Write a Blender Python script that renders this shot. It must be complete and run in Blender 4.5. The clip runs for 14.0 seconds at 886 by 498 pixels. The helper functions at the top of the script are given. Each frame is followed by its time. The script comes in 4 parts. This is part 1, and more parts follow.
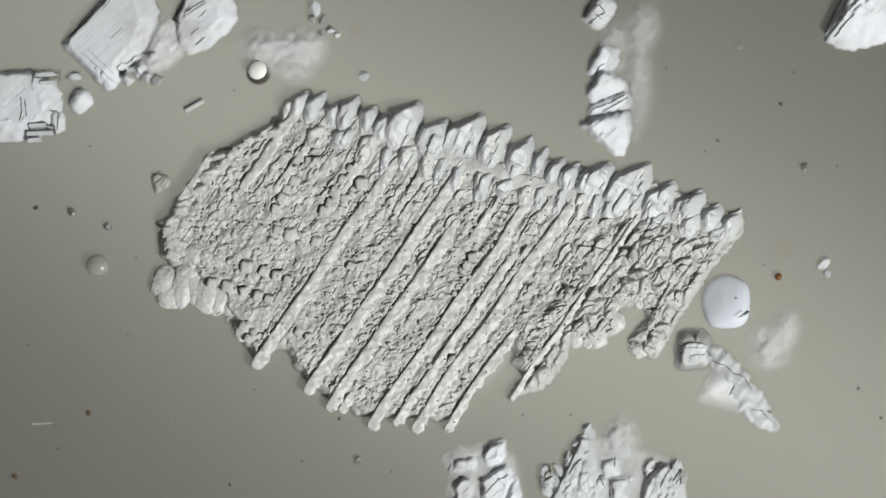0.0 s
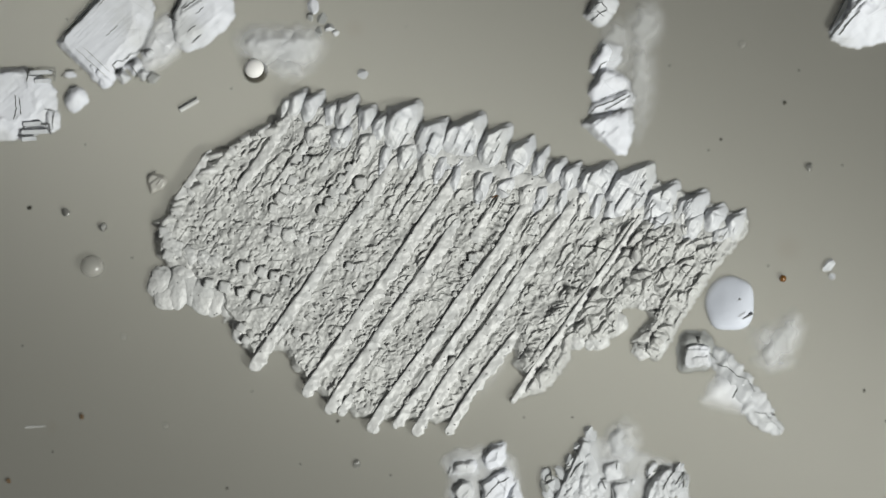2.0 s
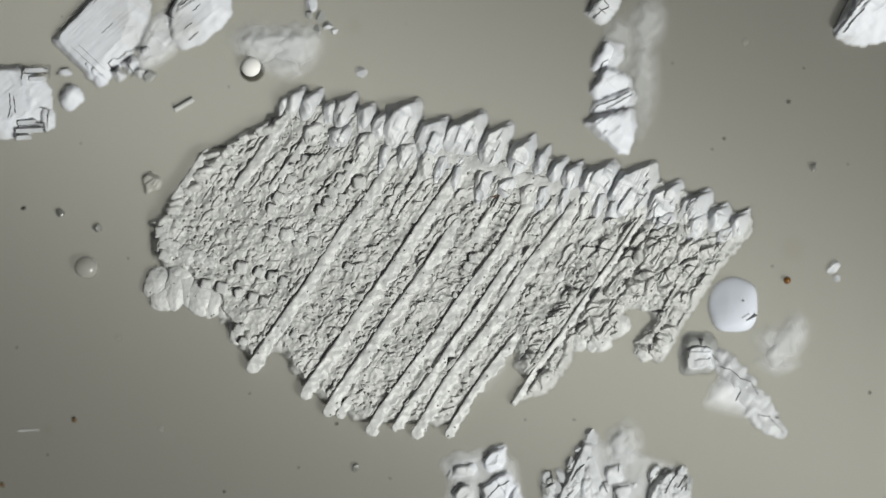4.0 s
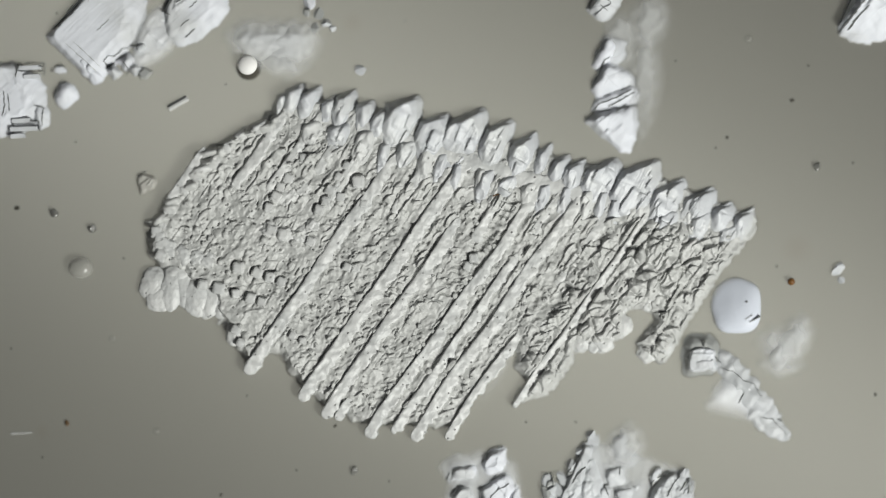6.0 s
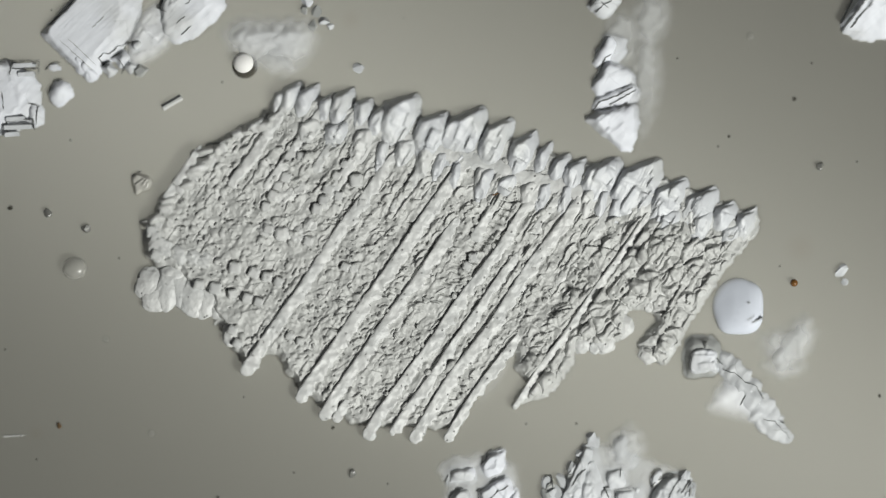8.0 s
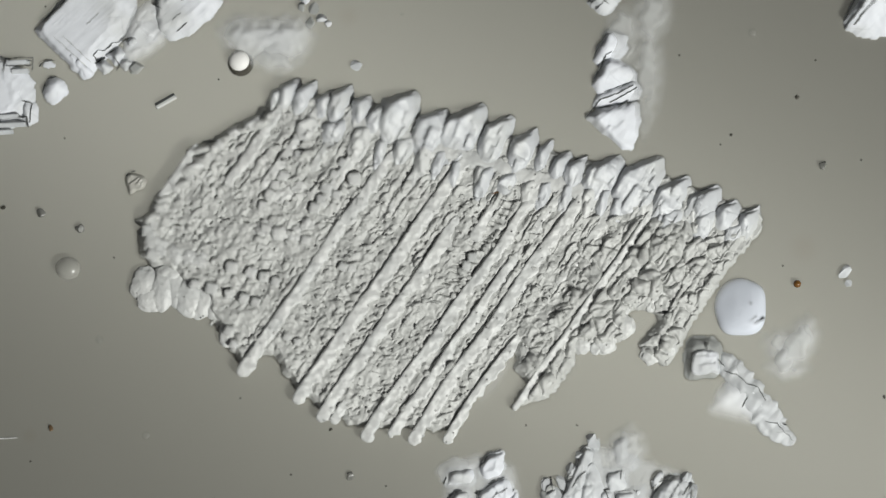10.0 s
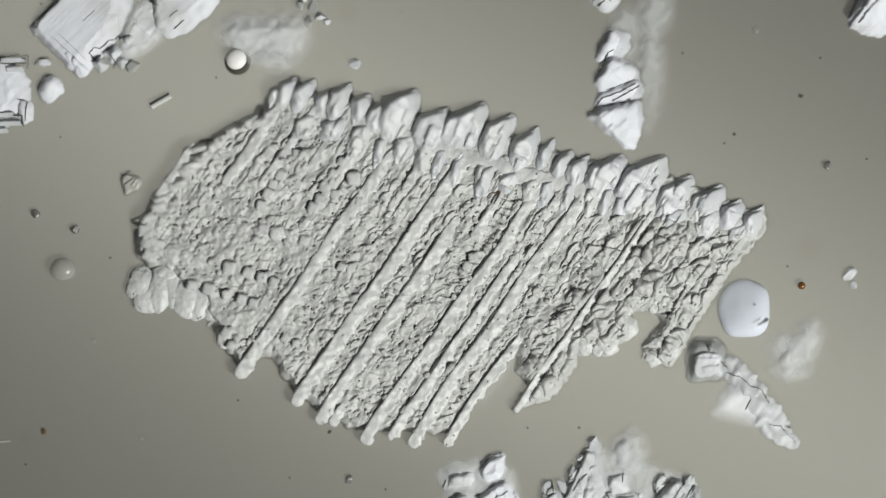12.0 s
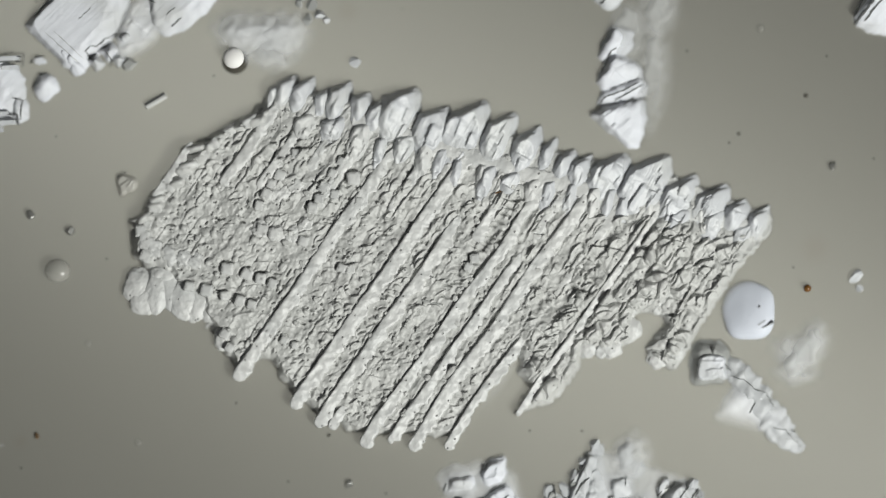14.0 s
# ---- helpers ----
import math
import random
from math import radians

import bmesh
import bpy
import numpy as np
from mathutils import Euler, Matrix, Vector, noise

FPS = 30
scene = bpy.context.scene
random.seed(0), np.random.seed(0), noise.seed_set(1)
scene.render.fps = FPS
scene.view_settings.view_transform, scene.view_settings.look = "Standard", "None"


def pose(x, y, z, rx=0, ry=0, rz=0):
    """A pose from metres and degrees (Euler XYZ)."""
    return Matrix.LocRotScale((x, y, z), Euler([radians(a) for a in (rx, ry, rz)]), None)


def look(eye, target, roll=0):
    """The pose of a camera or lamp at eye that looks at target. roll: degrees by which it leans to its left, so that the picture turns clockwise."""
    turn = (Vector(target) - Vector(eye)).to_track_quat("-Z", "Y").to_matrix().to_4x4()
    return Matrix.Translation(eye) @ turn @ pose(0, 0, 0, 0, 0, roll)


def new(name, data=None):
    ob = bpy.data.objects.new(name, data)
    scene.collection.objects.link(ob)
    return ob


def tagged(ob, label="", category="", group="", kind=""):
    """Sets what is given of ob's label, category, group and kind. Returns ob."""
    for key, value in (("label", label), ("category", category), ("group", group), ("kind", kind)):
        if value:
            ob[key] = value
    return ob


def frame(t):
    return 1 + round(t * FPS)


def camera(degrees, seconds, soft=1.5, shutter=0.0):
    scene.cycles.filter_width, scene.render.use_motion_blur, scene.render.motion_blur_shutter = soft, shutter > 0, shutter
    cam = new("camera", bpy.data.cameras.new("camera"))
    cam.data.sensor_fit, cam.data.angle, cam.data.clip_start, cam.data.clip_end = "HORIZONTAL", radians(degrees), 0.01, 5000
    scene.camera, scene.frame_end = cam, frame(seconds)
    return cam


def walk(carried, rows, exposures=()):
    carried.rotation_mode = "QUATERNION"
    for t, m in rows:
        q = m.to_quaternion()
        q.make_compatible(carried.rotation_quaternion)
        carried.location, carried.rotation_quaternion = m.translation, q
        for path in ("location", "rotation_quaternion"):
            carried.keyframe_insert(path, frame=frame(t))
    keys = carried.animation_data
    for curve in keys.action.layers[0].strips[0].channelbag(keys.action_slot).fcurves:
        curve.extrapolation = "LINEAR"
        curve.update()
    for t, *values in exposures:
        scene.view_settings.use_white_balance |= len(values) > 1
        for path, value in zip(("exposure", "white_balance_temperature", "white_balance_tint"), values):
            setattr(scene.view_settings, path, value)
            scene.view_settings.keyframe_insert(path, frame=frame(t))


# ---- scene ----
# Crystals in a drop of liquid on a glass slide under a microscope, drawn a thousand times
# as large as life: a metre here is a millimetre there.
FOV = 12.0
REACH = 0.784 / math.tan(radians(FOV / 2))
cam = camera(FOV, 14.0, soft=1.3)


# seconds, magnification, slip to the right and down in millimetres
VIEWS = ((0, 1.0, 0, 0), (1, 1.0068, -.1, .1), (2, 1.0136, .3, .4), (3, 1.0203, .5, .9), (5.5, 1.0374, .4, .7), (6.5, 1.0440, -.3, .5), (8, 1.0530, -1.4, .1),
         (10.5, 1.0695, -3.3, -1.1), (11.5, 1.0760, -3.1, -1.1), (12.5, 1.0836, -1.9, 0), (13.2, 1.0890, -1.1, .3), (14, 1.0945, -.8, .7))
walk(cam, [(t, pose(-dx / 1000 / s, dy / 1000 / s, REACH / s + 0.012)) for t, s, dx, dy in VIEWS])

# the focal plane of the objective
focus_mark = new("focus_mark")
focus_mark.location = (0, 0, 0.016)
cam.data.dof.use_dof = True
cam.data.dof.focus_object = focus_mark
cam.data.dof.aperture_fstop = 0.062

# ---- light ----
world = bpy.data.worlds.new("dim_room")
scene.world = world
world.use_nodes = True
world.node_tree.nodes["Background"].inputs["Color"].default_value = (0.95, 0.98, 1.0, 1)
world.node_tree.nodes["Background"].inputs["Strength"].default_value = 0.05


def lamp(name, place, size, watts, colour, aim=(0, 0, 0)):
    ob = new(name, bpy.data.lights.new(name, "AREA"))
    ob.data.shape, ob.data.size, ob.data.energy, ob.data.color = "DISK", size, watts, colour
    ob.matrix_world = look(place, aim)


lamp("oblique_lamp", (4.5, -3.85, 6.4), 2.4, 860, (0.99, 1.0, 0.95))
# the condenser under the glass
condenser = new("condenser_lamp", bpy.data.lights.new("condenser_lamp", "AREA"))
condenser.data.shape, condenser.data.size, condenser.data.size_y = "ELLIPSE", 3.2, 0.25
condenser.data.energy, condenser.data.color = 6.2, (0.99, 1.0, 0.97)
condenser.matrix_world = pose(0.10, -0.01, -0.52, 180, 0, -30)
scene.view_settings.exposure = 0.0


# ---- materials ----
def material(name, colour, rough, spread=0.12, grain=30.0, patch=5.0, bump=0.3, bump_size=120.0, depth=0.002, spec=0.5, metal=0.0):
    m = bpy.data.materials.new(name)
    m.use_nodes = True
    n, ln = m.node_tree.nodes, m.node_tree.links
    p = n["Principled BSDF"]
    p.inputs["Roughness"].default_value = rough
    p.inputs["Specular IOR Level"].default_value = spec
    p.inputs["Metallic"].default_value = metal
    co = n.new("ShaderNodeTexCoord")
    total = None
    for size, weight in ((patch, 0.6), (grain, 0.4)):
        t = n.new("ShaderNodeTexNoise")
        t.inputs["Scale"].default_value, t.inputs["Detail"].default_value = size, 5
        ln.new(co.outputs["Object"], t.inputs["Vector"])
        k = n.new("ShaderNodeMath")
        k.operation = "MULTIPLY"
        k.inputs[1].default_value = weight
        ln.new(t.outputs["Fac"], k.inputs[0])
        if total is None:
            total = k
        else:
            a = n.new("ShaderNodeMath")
            ln.new(total.outputs[0], a.inputs[0])
            ln.new(k.outputs[0], a.inputs[1])
            total = a
    ramp = n.new("ShaderNodeMapRange")
    ramp.inputs["From Min"].default_value, ramp.inputs["From Max"].default_value = 0.3, 0.7
    ramp.inputs["To Min"].default_value, ramp.inputs["To Max"].default_value = 1 - spread, 1 + spread
    ln.new(total.outputs[0], ramp.inputs["Value"])
    tint = n.new("ShaderNodeVectorMath")
    tint.operation = "SCALE"
    tint.inputs[0].default_value = colour
    ln.new(ramp.outputs[0], tint.inputs["Scale"])
    ln.new(tint.outputs[0], p.inputs["Base Color"])
    if bump:
        t = n.new("ShaderNodeTexNoise")
        t.inputs["Scale"].default_value, t.inputs["Detail"].default_value = bump_size, 4
        ln.new(co.outputs["Object"], t.inputs["Vector"])
        b = n.new("ShaderNodeBump")
        b.inputs["Strength"].default_value, b.inputs["Distance"].default_value = bump, depth
        ln.new(t.outputs["Fac"], b.inputs["Height"])
        ln.new(b.outputs[0], p.inputs["Normal"])
    return m


def clear(m, alpha):
    """Lets a share of the light through."""
    m.node_tree.nodes["Principled BSDF"].inputs["Alpha"].default_value = alpha
    return m


def spotted(m, size=70.0, depth=0.004, share=0.13):
    """Small pits strewn over a surface, the shade inside them painted into the colour."""
    n, ln = m.node_tree.nodes, m.node_tree.links
    p = n["Principled BSDF"]
    co = n.new("ShaderNodeTexCoord")
    v = n.new("ShaderNodeTexVoronoi")
    v.inputs["Scale"].default_value = size
    ln.new(co.outputs["Object"], v.inputs["Vector"])
    r = n.new("ShaderNodeMapRange")
    r.inputs["From Min"].default_value, r.inputs["From Max"].default_value = share * 0.5, share
    ln.new(v.outputs["Distance"], r.inputs["Value"])
    b = n.new("ShaderNodeBump")
    b.inputs["Strength"].default_value, b.inputs["Distance"].default_value = 1.0, depth
    ln.new(r.outputs[0], b.inputs["Height"])
    # darkens the base colour inside the pits, as shade would
    painted_shade = n.new("ShaderNodeMix")
    painted_shade.data_type, painted_shade.blend_type = "RGBA", "MULTIPLY"
    painted_shade.inputs[0].default_value = 0.6
    ln.new(p.inputs["Base Color"].links[0].from_socket, painted_shade.inputs[6])
    ln.new(r.outputs[0], painted_shade.inputs[7])
    ln.new(painted_shade.outputs[2], p.inputs["Base Color"])
    old = p.inputs["Normal"].links[0].from_node
    ln.new(old.outputs[0], b.inputs["Normal"])
    ln.new(b.outputs[0], p.inputs["Normal"])
    return m


def over_normal(m, height, strength, depth):
    """Adds a bump on top of the bumps that the material has."""
    n, ln = m.node_tree.nodes, m.node_tree.links
    p = n["Principled BSDF"]
    b = n.new("ShaderNodeBump")
    b.inputs["Strength"].default_value, b.inputs["Distance"].default_value = strength, depth
    ln.new(height, b.inputs["Height"])
    if p.inputs["Normal"].links:
        ln.new(p.inputs["Normal"].links[0].from_socket, b.inputs["Normal"])
    ln.new(b.outputs[0], p.inputs["Normal"])


def ranged(m, value, a, b, c=0.0, d=1.0):
    n, ln = m.node_tree.nodes, m.node_tree.links
    r = n.new("ShaderNodeMapRange")
    r.interpolation_type = "SMOOTHSTEP"
    for key, v in (("From Min", a), ("From Max", b), ("To Min", c), ("To Max", d)):
        r.inputs[key].default_value = v
    ln.new(value, r.inputs["Value"])
    return r.outputs[0]


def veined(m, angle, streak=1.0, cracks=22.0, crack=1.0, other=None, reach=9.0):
    """Growth lines along an angle, broken hair cracks with shade painted in them, and patches of another tint."""
    n, ln = m.node_tree.nodes, m.node_tree.links
    p = n["Principled BSDF"]
    co, mp = n.new("ShaderNodeTexCoord"), n.new("ShaderNodeMapping")
    mp.vector_type = "TEXTURE"
    mp.inputs["Rotation"].default_value = (0, 0, radians(angle))
    mp.inputs["Scale"].default_value = (0.11, 0.010, 0.05)
    ln.new(co.outputs["Object"], mp.inputs["Vector"])
    t = n.new("ShaderNodeTexNoise")
    t.inputs["Scale"].default_value, t.inputs["Detail"].default_value = 1.0, 3
    ln.new(mp.outputs[0], t.inputs["Vector"])
    over_normal(m, ranged(m, t.outputs["Fac"], 0.35, 0.65), 0.55 * streak, 0.004)
    warp = n.new("ShaderNodeTexNoise")
    warp.inputs["Scale"].default_value = cracks * 1.7
    ln.new(co.outputs["Object"], warp.inputs["Vector"])
    mix = n.new("ShaderNodeMix")
    mix.data_type = "VECTOR"
    mix.inputs[0].default_value = 0.007
    ln.new(co.outputs["Object"], mix.inputs[4])
    ln.new(warp.outputs["Color"], mix.inputs[5])
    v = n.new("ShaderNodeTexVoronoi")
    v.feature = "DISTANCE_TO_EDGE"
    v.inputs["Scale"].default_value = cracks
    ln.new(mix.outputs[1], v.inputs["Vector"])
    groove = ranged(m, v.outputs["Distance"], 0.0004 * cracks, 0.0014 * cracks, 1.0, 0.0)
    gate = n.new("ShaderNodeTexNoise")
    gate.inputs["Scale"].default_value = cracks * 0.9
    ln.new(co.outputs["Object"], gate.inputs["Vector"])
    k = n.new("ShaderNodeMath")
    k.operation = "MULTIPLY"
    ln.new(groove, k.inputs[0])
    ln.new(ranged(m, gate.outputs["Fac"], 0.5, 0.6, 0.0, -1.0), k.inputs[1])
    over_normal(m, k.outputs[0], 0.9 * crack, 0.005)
    # crack shade put into the base colour
    painted_shade = n.new("ShaderNodeMix")
    painted_shade.data_type = "RGBA"
    ln.new(ranged(m, k.outputs[0], -1.0, 0.0, 0.75 * crack, 0.0), painted_shade.inputs[0])
    ln.new(p.inputs["Base Color"].links[0].from_socket, painted_shade.inputs[6])
    painted_shade.inputs[7].default_value = (0.07, 0.07, 0.065, 1)
    if other:
        spots = n.new("ShaderNodeTexNoise")
        spots.inputs["Scale"].default_value, spots.inputs["Detail"].default_value = reach, 4
        ln.new(co.outputs["Object"], spots.inputs["Vector"])
        two = n.new("ShaderNodeMix")
        two.data_type = "RGBA"
        ln.new(ranged(m, spots.outputs["Fac"], 0.42, 0.66), two.inputs[0])
        ln.new(p.inputs["Base Color"].links[0].from_socket, two.inputs[6])
        two.inputs[7].default_value = (*other, 1)
        ln.new(two.outputs[2], painted_shade.inputs[6])
    ln.new(painted_shade.outputs[2], p.inputs["Base Color"])
    return m


def thinning(m, low, high, alpha):
    """A film that clears where it thins out."""
    n, ln = m.node_tree.nodes, m.node_tree.links
    co, xyz = n.new("ShaderNodeTexCoord"), n.new("ShaderNodeSeparateXYZ")
    ln.new(co.outputs["Object"], xyz.inputs[0])
    ln.new(ranged(m, xyz.outputs[2], low, high, 0.0, alpha), n["Principled BSDF"].inputs["Alpha"])
    return m


def smudged(m, places, colour):
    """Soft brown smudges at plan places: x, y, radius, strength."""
    n, ln = m.node_tree.nodes, m.node_tree.links
    p = n["Principled BSDF"]
    co = n.new("ShaderNodeTexCoord")
    for x, y, radius, strength in places:
        mp = n.new("ShaderNodeVectorMath")
        mp.operation = "DISTANCE"
        mp.inputs[1].default_value = ((x - 784) / 1000, (441 - y) / 1000, 0)
        ln.new(co.outputs["Object"], mp.inputs[0])
        r = n.new("ShaderNodeMapRange")
        r.interpolation_type = "SMOOTHSTEP"
        r.inputs["From Min"].default_value, r.inputs["From Max"].default_value = 0.0, radius / 1000
        r.inputs["To Min"].default_value, r.inputs["To Max"].default_value = strength, 0.0
        ln.new(mp.outputs["Value"], r.inputs["Value"])
        mix = n.new("ShaderNodeMix")
        mix.data_type = "RGBA"
        ln.new(r.outputs[0], mix.inputs[0])
        ln.new(p.inputs["Base Color"].links[0].from_socket, mix.inputs[6])
        mix.inputs[7].default_value = colour
        ln.new(mix.outputs[2], p.inputs["Base Color"])
    return m


def letting_through(m, colour, share):
    """Scatters a share of the light from behind to the front."""
    n, ln = m.node_tree.nodes, m.node_tree.links
    p, out = n["Principled BSDF"], n["Material Output"]
    t, mix = n.new("ShaderNodeBsdfTranslucent"), n.new("ShaderNodeMixShader")
    t.inputs["Color"].default_value = colour
    mix.inputs[0].default_value = share
    ln.new(p.outputs[0], mix.inputs[1])
    ln.new(t.outputs[0], mix.inputs[2])
    ln.new(mix.outputs[0], out.inputs["Surface"])
    return m


SLIDE = material("wet_slide", (0.265, 0.259, 0.228), 0.5, 0.035, 9, 0.9, 0.04, 60, 0.002, 0.3)
smudged(SLIDE, ((630, 55, 24, 0.45), (1387, 440, 34, 0.4), (100, 752, 16, 0.3)), (0.16, 0.11, 0.06, 1))
letting_through(SLIDE, (0.62, 0.61, 0.54, 1), 0.6)
PLATE = spotted(material("grey_white_crystal", (0.515, 0.519, 0.506), 0.45, 0.12, 60, 9, 0.4, 150, 0.0025, 0.5))
RIB = spotted(material("pale_crystal", (0.606, 0.61, 0.602), 0.42, 0.08, 60, 12, 0.45, 110, 0.004, 0.5), 62, 0.004, 0.12)
CLEAR = clear(material("blue_white_crystal", (0.75, 0.77, 0.825), 0.5, 0.06, 45, 14, 0.2, 55, 0.004, 0.3), 0.92)
TOOTH = material("grey_blue_crystal", (0.54, 0.555, 0.58), 0.4, 0.14, 50, 14, 0.3, 60, 0.004, 0.5)
ICE = clear(material("icy_crystal", (0.647, 0.664, 0.689), 0.45, 0.1, 40, 10, 0.2, 60, 0.003, 0.3), 0.85)
GLASSY = clear(material("glassy_crystal", (0.705, 0.718, 0.73), 0.4, 0.08, 30, 8, 0.15, 50, 0.003, 0.3), 0.42)
MILK = material("milky_blue_crystal", (0.639, 0.672, 0.747), 0.5, 0.05, 25, 8, 0.15, 30, 0.004, 0.3)
GREY = material("grey_crystal", (0.349, 0.357, 0.349), 0.3, 0.14, 40, 8, 0.3, 90, 0.003, 0.5)
FLAKE = material("clear_flake", (0.432, 0.423, 0.39), 0.3, 0.08, 60, 20, 0.3, 70, 0.004, 0.4)
GRAIN = material("pale_grain", (0.548, 0.552, 0.539), 0.45, 0.1, 1.5, 0.5, 0.3, 3, 0.1, 0.4)
MIST = material("misty_crystal", (0.697, 0.71, 0.726), 0.55, 0.1, 30, 9, 0.25, 40, 0.004, 0.2)
# dark colour for the shade along the crystals' far edges
EDGE_SHADE = material("edge_shade", (0.062, 0.065, 0.065), 0.35, 0.2, 60, 20, 0.2, 120, 0.002, 0.5)
STONE = material("dark_clear_crystal", (0.166, 0.166, 0.154), 0.25, 0.15, 60, 20, 0.2, 120, 0.002, 0.6)
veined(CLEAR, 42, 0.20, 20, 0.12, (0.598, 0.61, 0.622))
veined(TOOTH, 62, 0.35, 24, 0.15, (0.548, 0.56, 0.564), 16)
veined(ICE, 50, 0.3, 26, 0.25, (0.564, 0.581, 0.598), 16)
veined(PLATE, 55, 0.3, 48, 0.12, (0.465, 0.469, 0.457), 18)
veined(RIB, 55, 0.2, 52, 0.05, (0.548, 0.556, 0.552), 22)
CRACK = material("crack_shade", (0.13, 0.135, 0.135), 0.5, 0.2, 60, 20, 0.2, 120, 0.002, 0.3)
DROP = clear(material("clear_drop", (0.382, 0.378, 0.349), 0.25, 0.05, 40, 8, 0.0), 0.6)
BEAD = material("milky_bead", (0.90, 0.89, 0.87), 0.6, 0.02, 20, 5, 0.0)
AMBER = material("amber_bead", (0.17, 0.075, 0.018), 0.25, 0.1, 60, 20, 0.0)
DUST_AND_RIM = material("dark_dust_and_rim", (0.058, 0.054, 0.042), 0.7, 0.2, 90, 20, 0.4, 200)
BROWN = material("brown_speck", (0.116, 0.071, 0.033), 0.6, 0.3, 120, 30, 0.4, 200)
thinning(GLASSY, 0.0005, 0.0055, 0.55)
thinning(MIST, 0.001, 0.025, 0.85)
SNOW = thinning(material("snowy_crystal", (0.82, 0.835, 0.86), 0.5, 0.06, 30, 10, 0.1, 50, 0.003, 0.3), 0.0, 0.010, 0.85)
VEIL = thinning(material("thin_haze", (0.697, 0.71, 0.718), 0.6, 0.1, 25, 8, 0.0, spec=0.2), 0.0005, 0.013, 0.5)
thinning(MILK, 0.0, 0.013, 1.0)
thinning(DROP, 0.0, 0.02, 0.6)


# ---- tools ----
def plan(x, y, z=0.0):
    """Plan millimetres, x to the right and y towards the viewer, to the world."""
    return Vector(((x - 784) / 1000, (441 - y) / 1000, z))


def mesh_of(name, bm, mat, smooth=False):
    bmesh.ops.recalc_face_normals(bm, faces=bm.faces)
    me = bpy.data.meshes.new(name)
    bm.to_mesh(me)
    bm.free()
    me.materials.append(mat)
    if smooth:
        for f in me.polygons:
            f.use_smooth = True
    return me


def part(name, bm, mat, parent, label="", smooth=False):
    ob = new(name, mesh_of(name, bm, mat, smooth))
    ob.parent = parent
    if label:
        tagged(ob, label)
    return ob


def hull(points, bevel=0.0):
    bm = bmesh.new()
    for p in points:
        bm.verts.new(p)
    bmesh.ops.convex_hull(bm, input=bm.verts[:])
    loose = [v for v in bm.verts if not v.link_faces]
    bmesh.ops.delete(bm, geom=loose, context="VERTS")
    bmesh.ops.dissolve_limit(bm, angle_limit=0.02, verts=bm.verts[:], edges=bm.edges[:])
    if bevel:
        bmesh.ops.bevel(bm, geom=bm.edges[:], offset=bevel, segments=2, affect="EDGES", clamp_overlap=True)
    return bm


def gem(rx, ry, h, seed, count=14, bevel=0.0015, turn=0.0):
    """A faceted grain that sits on z = 0."""
    r = random.Random(seed)
    pts = []
    for _ in range(count):
        a, c = r.uniform(0, 6.283), r.uniform(-0.9, 1)
        s = math.sqrt(1 - c * c) ** 0.7
        x, y = rx * s * math.cos(a), ry * s * math.sin(a)
        pts.append((x * math.cos(turn) - y * math.sin(turn), x * math.sin(turn) + y * math.cos(turn), h * 0.5 * (1 + c)))
    for k in range(5):
        a = 6.283 * k / 5 + seed
        x, y = 0.75 * rx * math.cos(a), 0.75 * ry * math.sin(a)
        pts.append((x * math.cos(turn) - y * math.sin(turn), x * math.sin(turn) + y * math.cos(turn), 0))
    return hull(pts, bevel)


LOW = 0.3  # the crystals are flat for their breadth


def prism(corners, base, h, inset=0.1, lean=(0, 0), tilt=(0, 0), bevel=0.003):
    """A crystal block over plan corners: sides that taper, a top that may lean and tilt."""
    c = sum((plan(*p) for p in corners), Vector()) / len(corners)
    base, h = base * LOW, h * LOW
    pts = []
    for p in corners:
        q = plan(*p)
        pts.append((q.x, q.y, base))
        t = c + (q - c) * (1 - inset) + Vector((*lean, 0))
        pts.append((t.x, t.y, max(base + 0.004, h + tilt[0] * (t.x - c.x) + tilt[1] * (t.y - c.y))))
    return hull(pts, bevel)


DICE = np.random.RandomState(5).rand(128, 128, 4)


def cells(x, y, size, shift=0):
    """Distance to the nearest and the second cell centre, and the nearest cell's dice."""
    gx, gy = x / size, y / size
    ix, iy = np.floor(gx).astype(int), np.floor(gy).astype(int)
    f1, f2 = np.full(x.shape, 9.0), np.full(x.shape, 9.0)
    dx, dy = np.zeros(x.shape), np.zeros(x.shape)
    who = np.zeros(x.shape + (4,))
    for i in (-1, 0, 1):
        for j in (-1, 0, 1):
            r = DICE[(ix + i + shift) % 128, (iy + j + 3 * shift) % 128]
            ex, ey = gx - (ix + i + r[..., 0]), gy - (iy + j + r[..., 1])
            d = np.hypot(ex, ey)
            near = d < f1
            f2 = np.where(near, f1, np.minimum(f2, d))
            dx, dy = np.where(near, ex, dx), np.where(near, ey, dy)
            who = np.where(near[..., None], r, who)
            f1 = np.where(near, d, f1)
    return f1, f2, dx, dy, who


def facets(x, y, size, shift, crack=0.22, saw=0.9):
    """Chips of crystal: each slopes up to a broken edge on its far side, with a crack round it."""
    f1, f2, dx, dy, who = cells(x, y, size, shift)
    rim = np.clip((f2 - f1) / crack, 0, 1) ** 0.5
    lean = 0.4 + 0.9 * who[..., 2]
    return rim * (0.35 + 0.65 * who[..., 3]) + saw * lean * (0.35 * dy - 0.75 * dx)


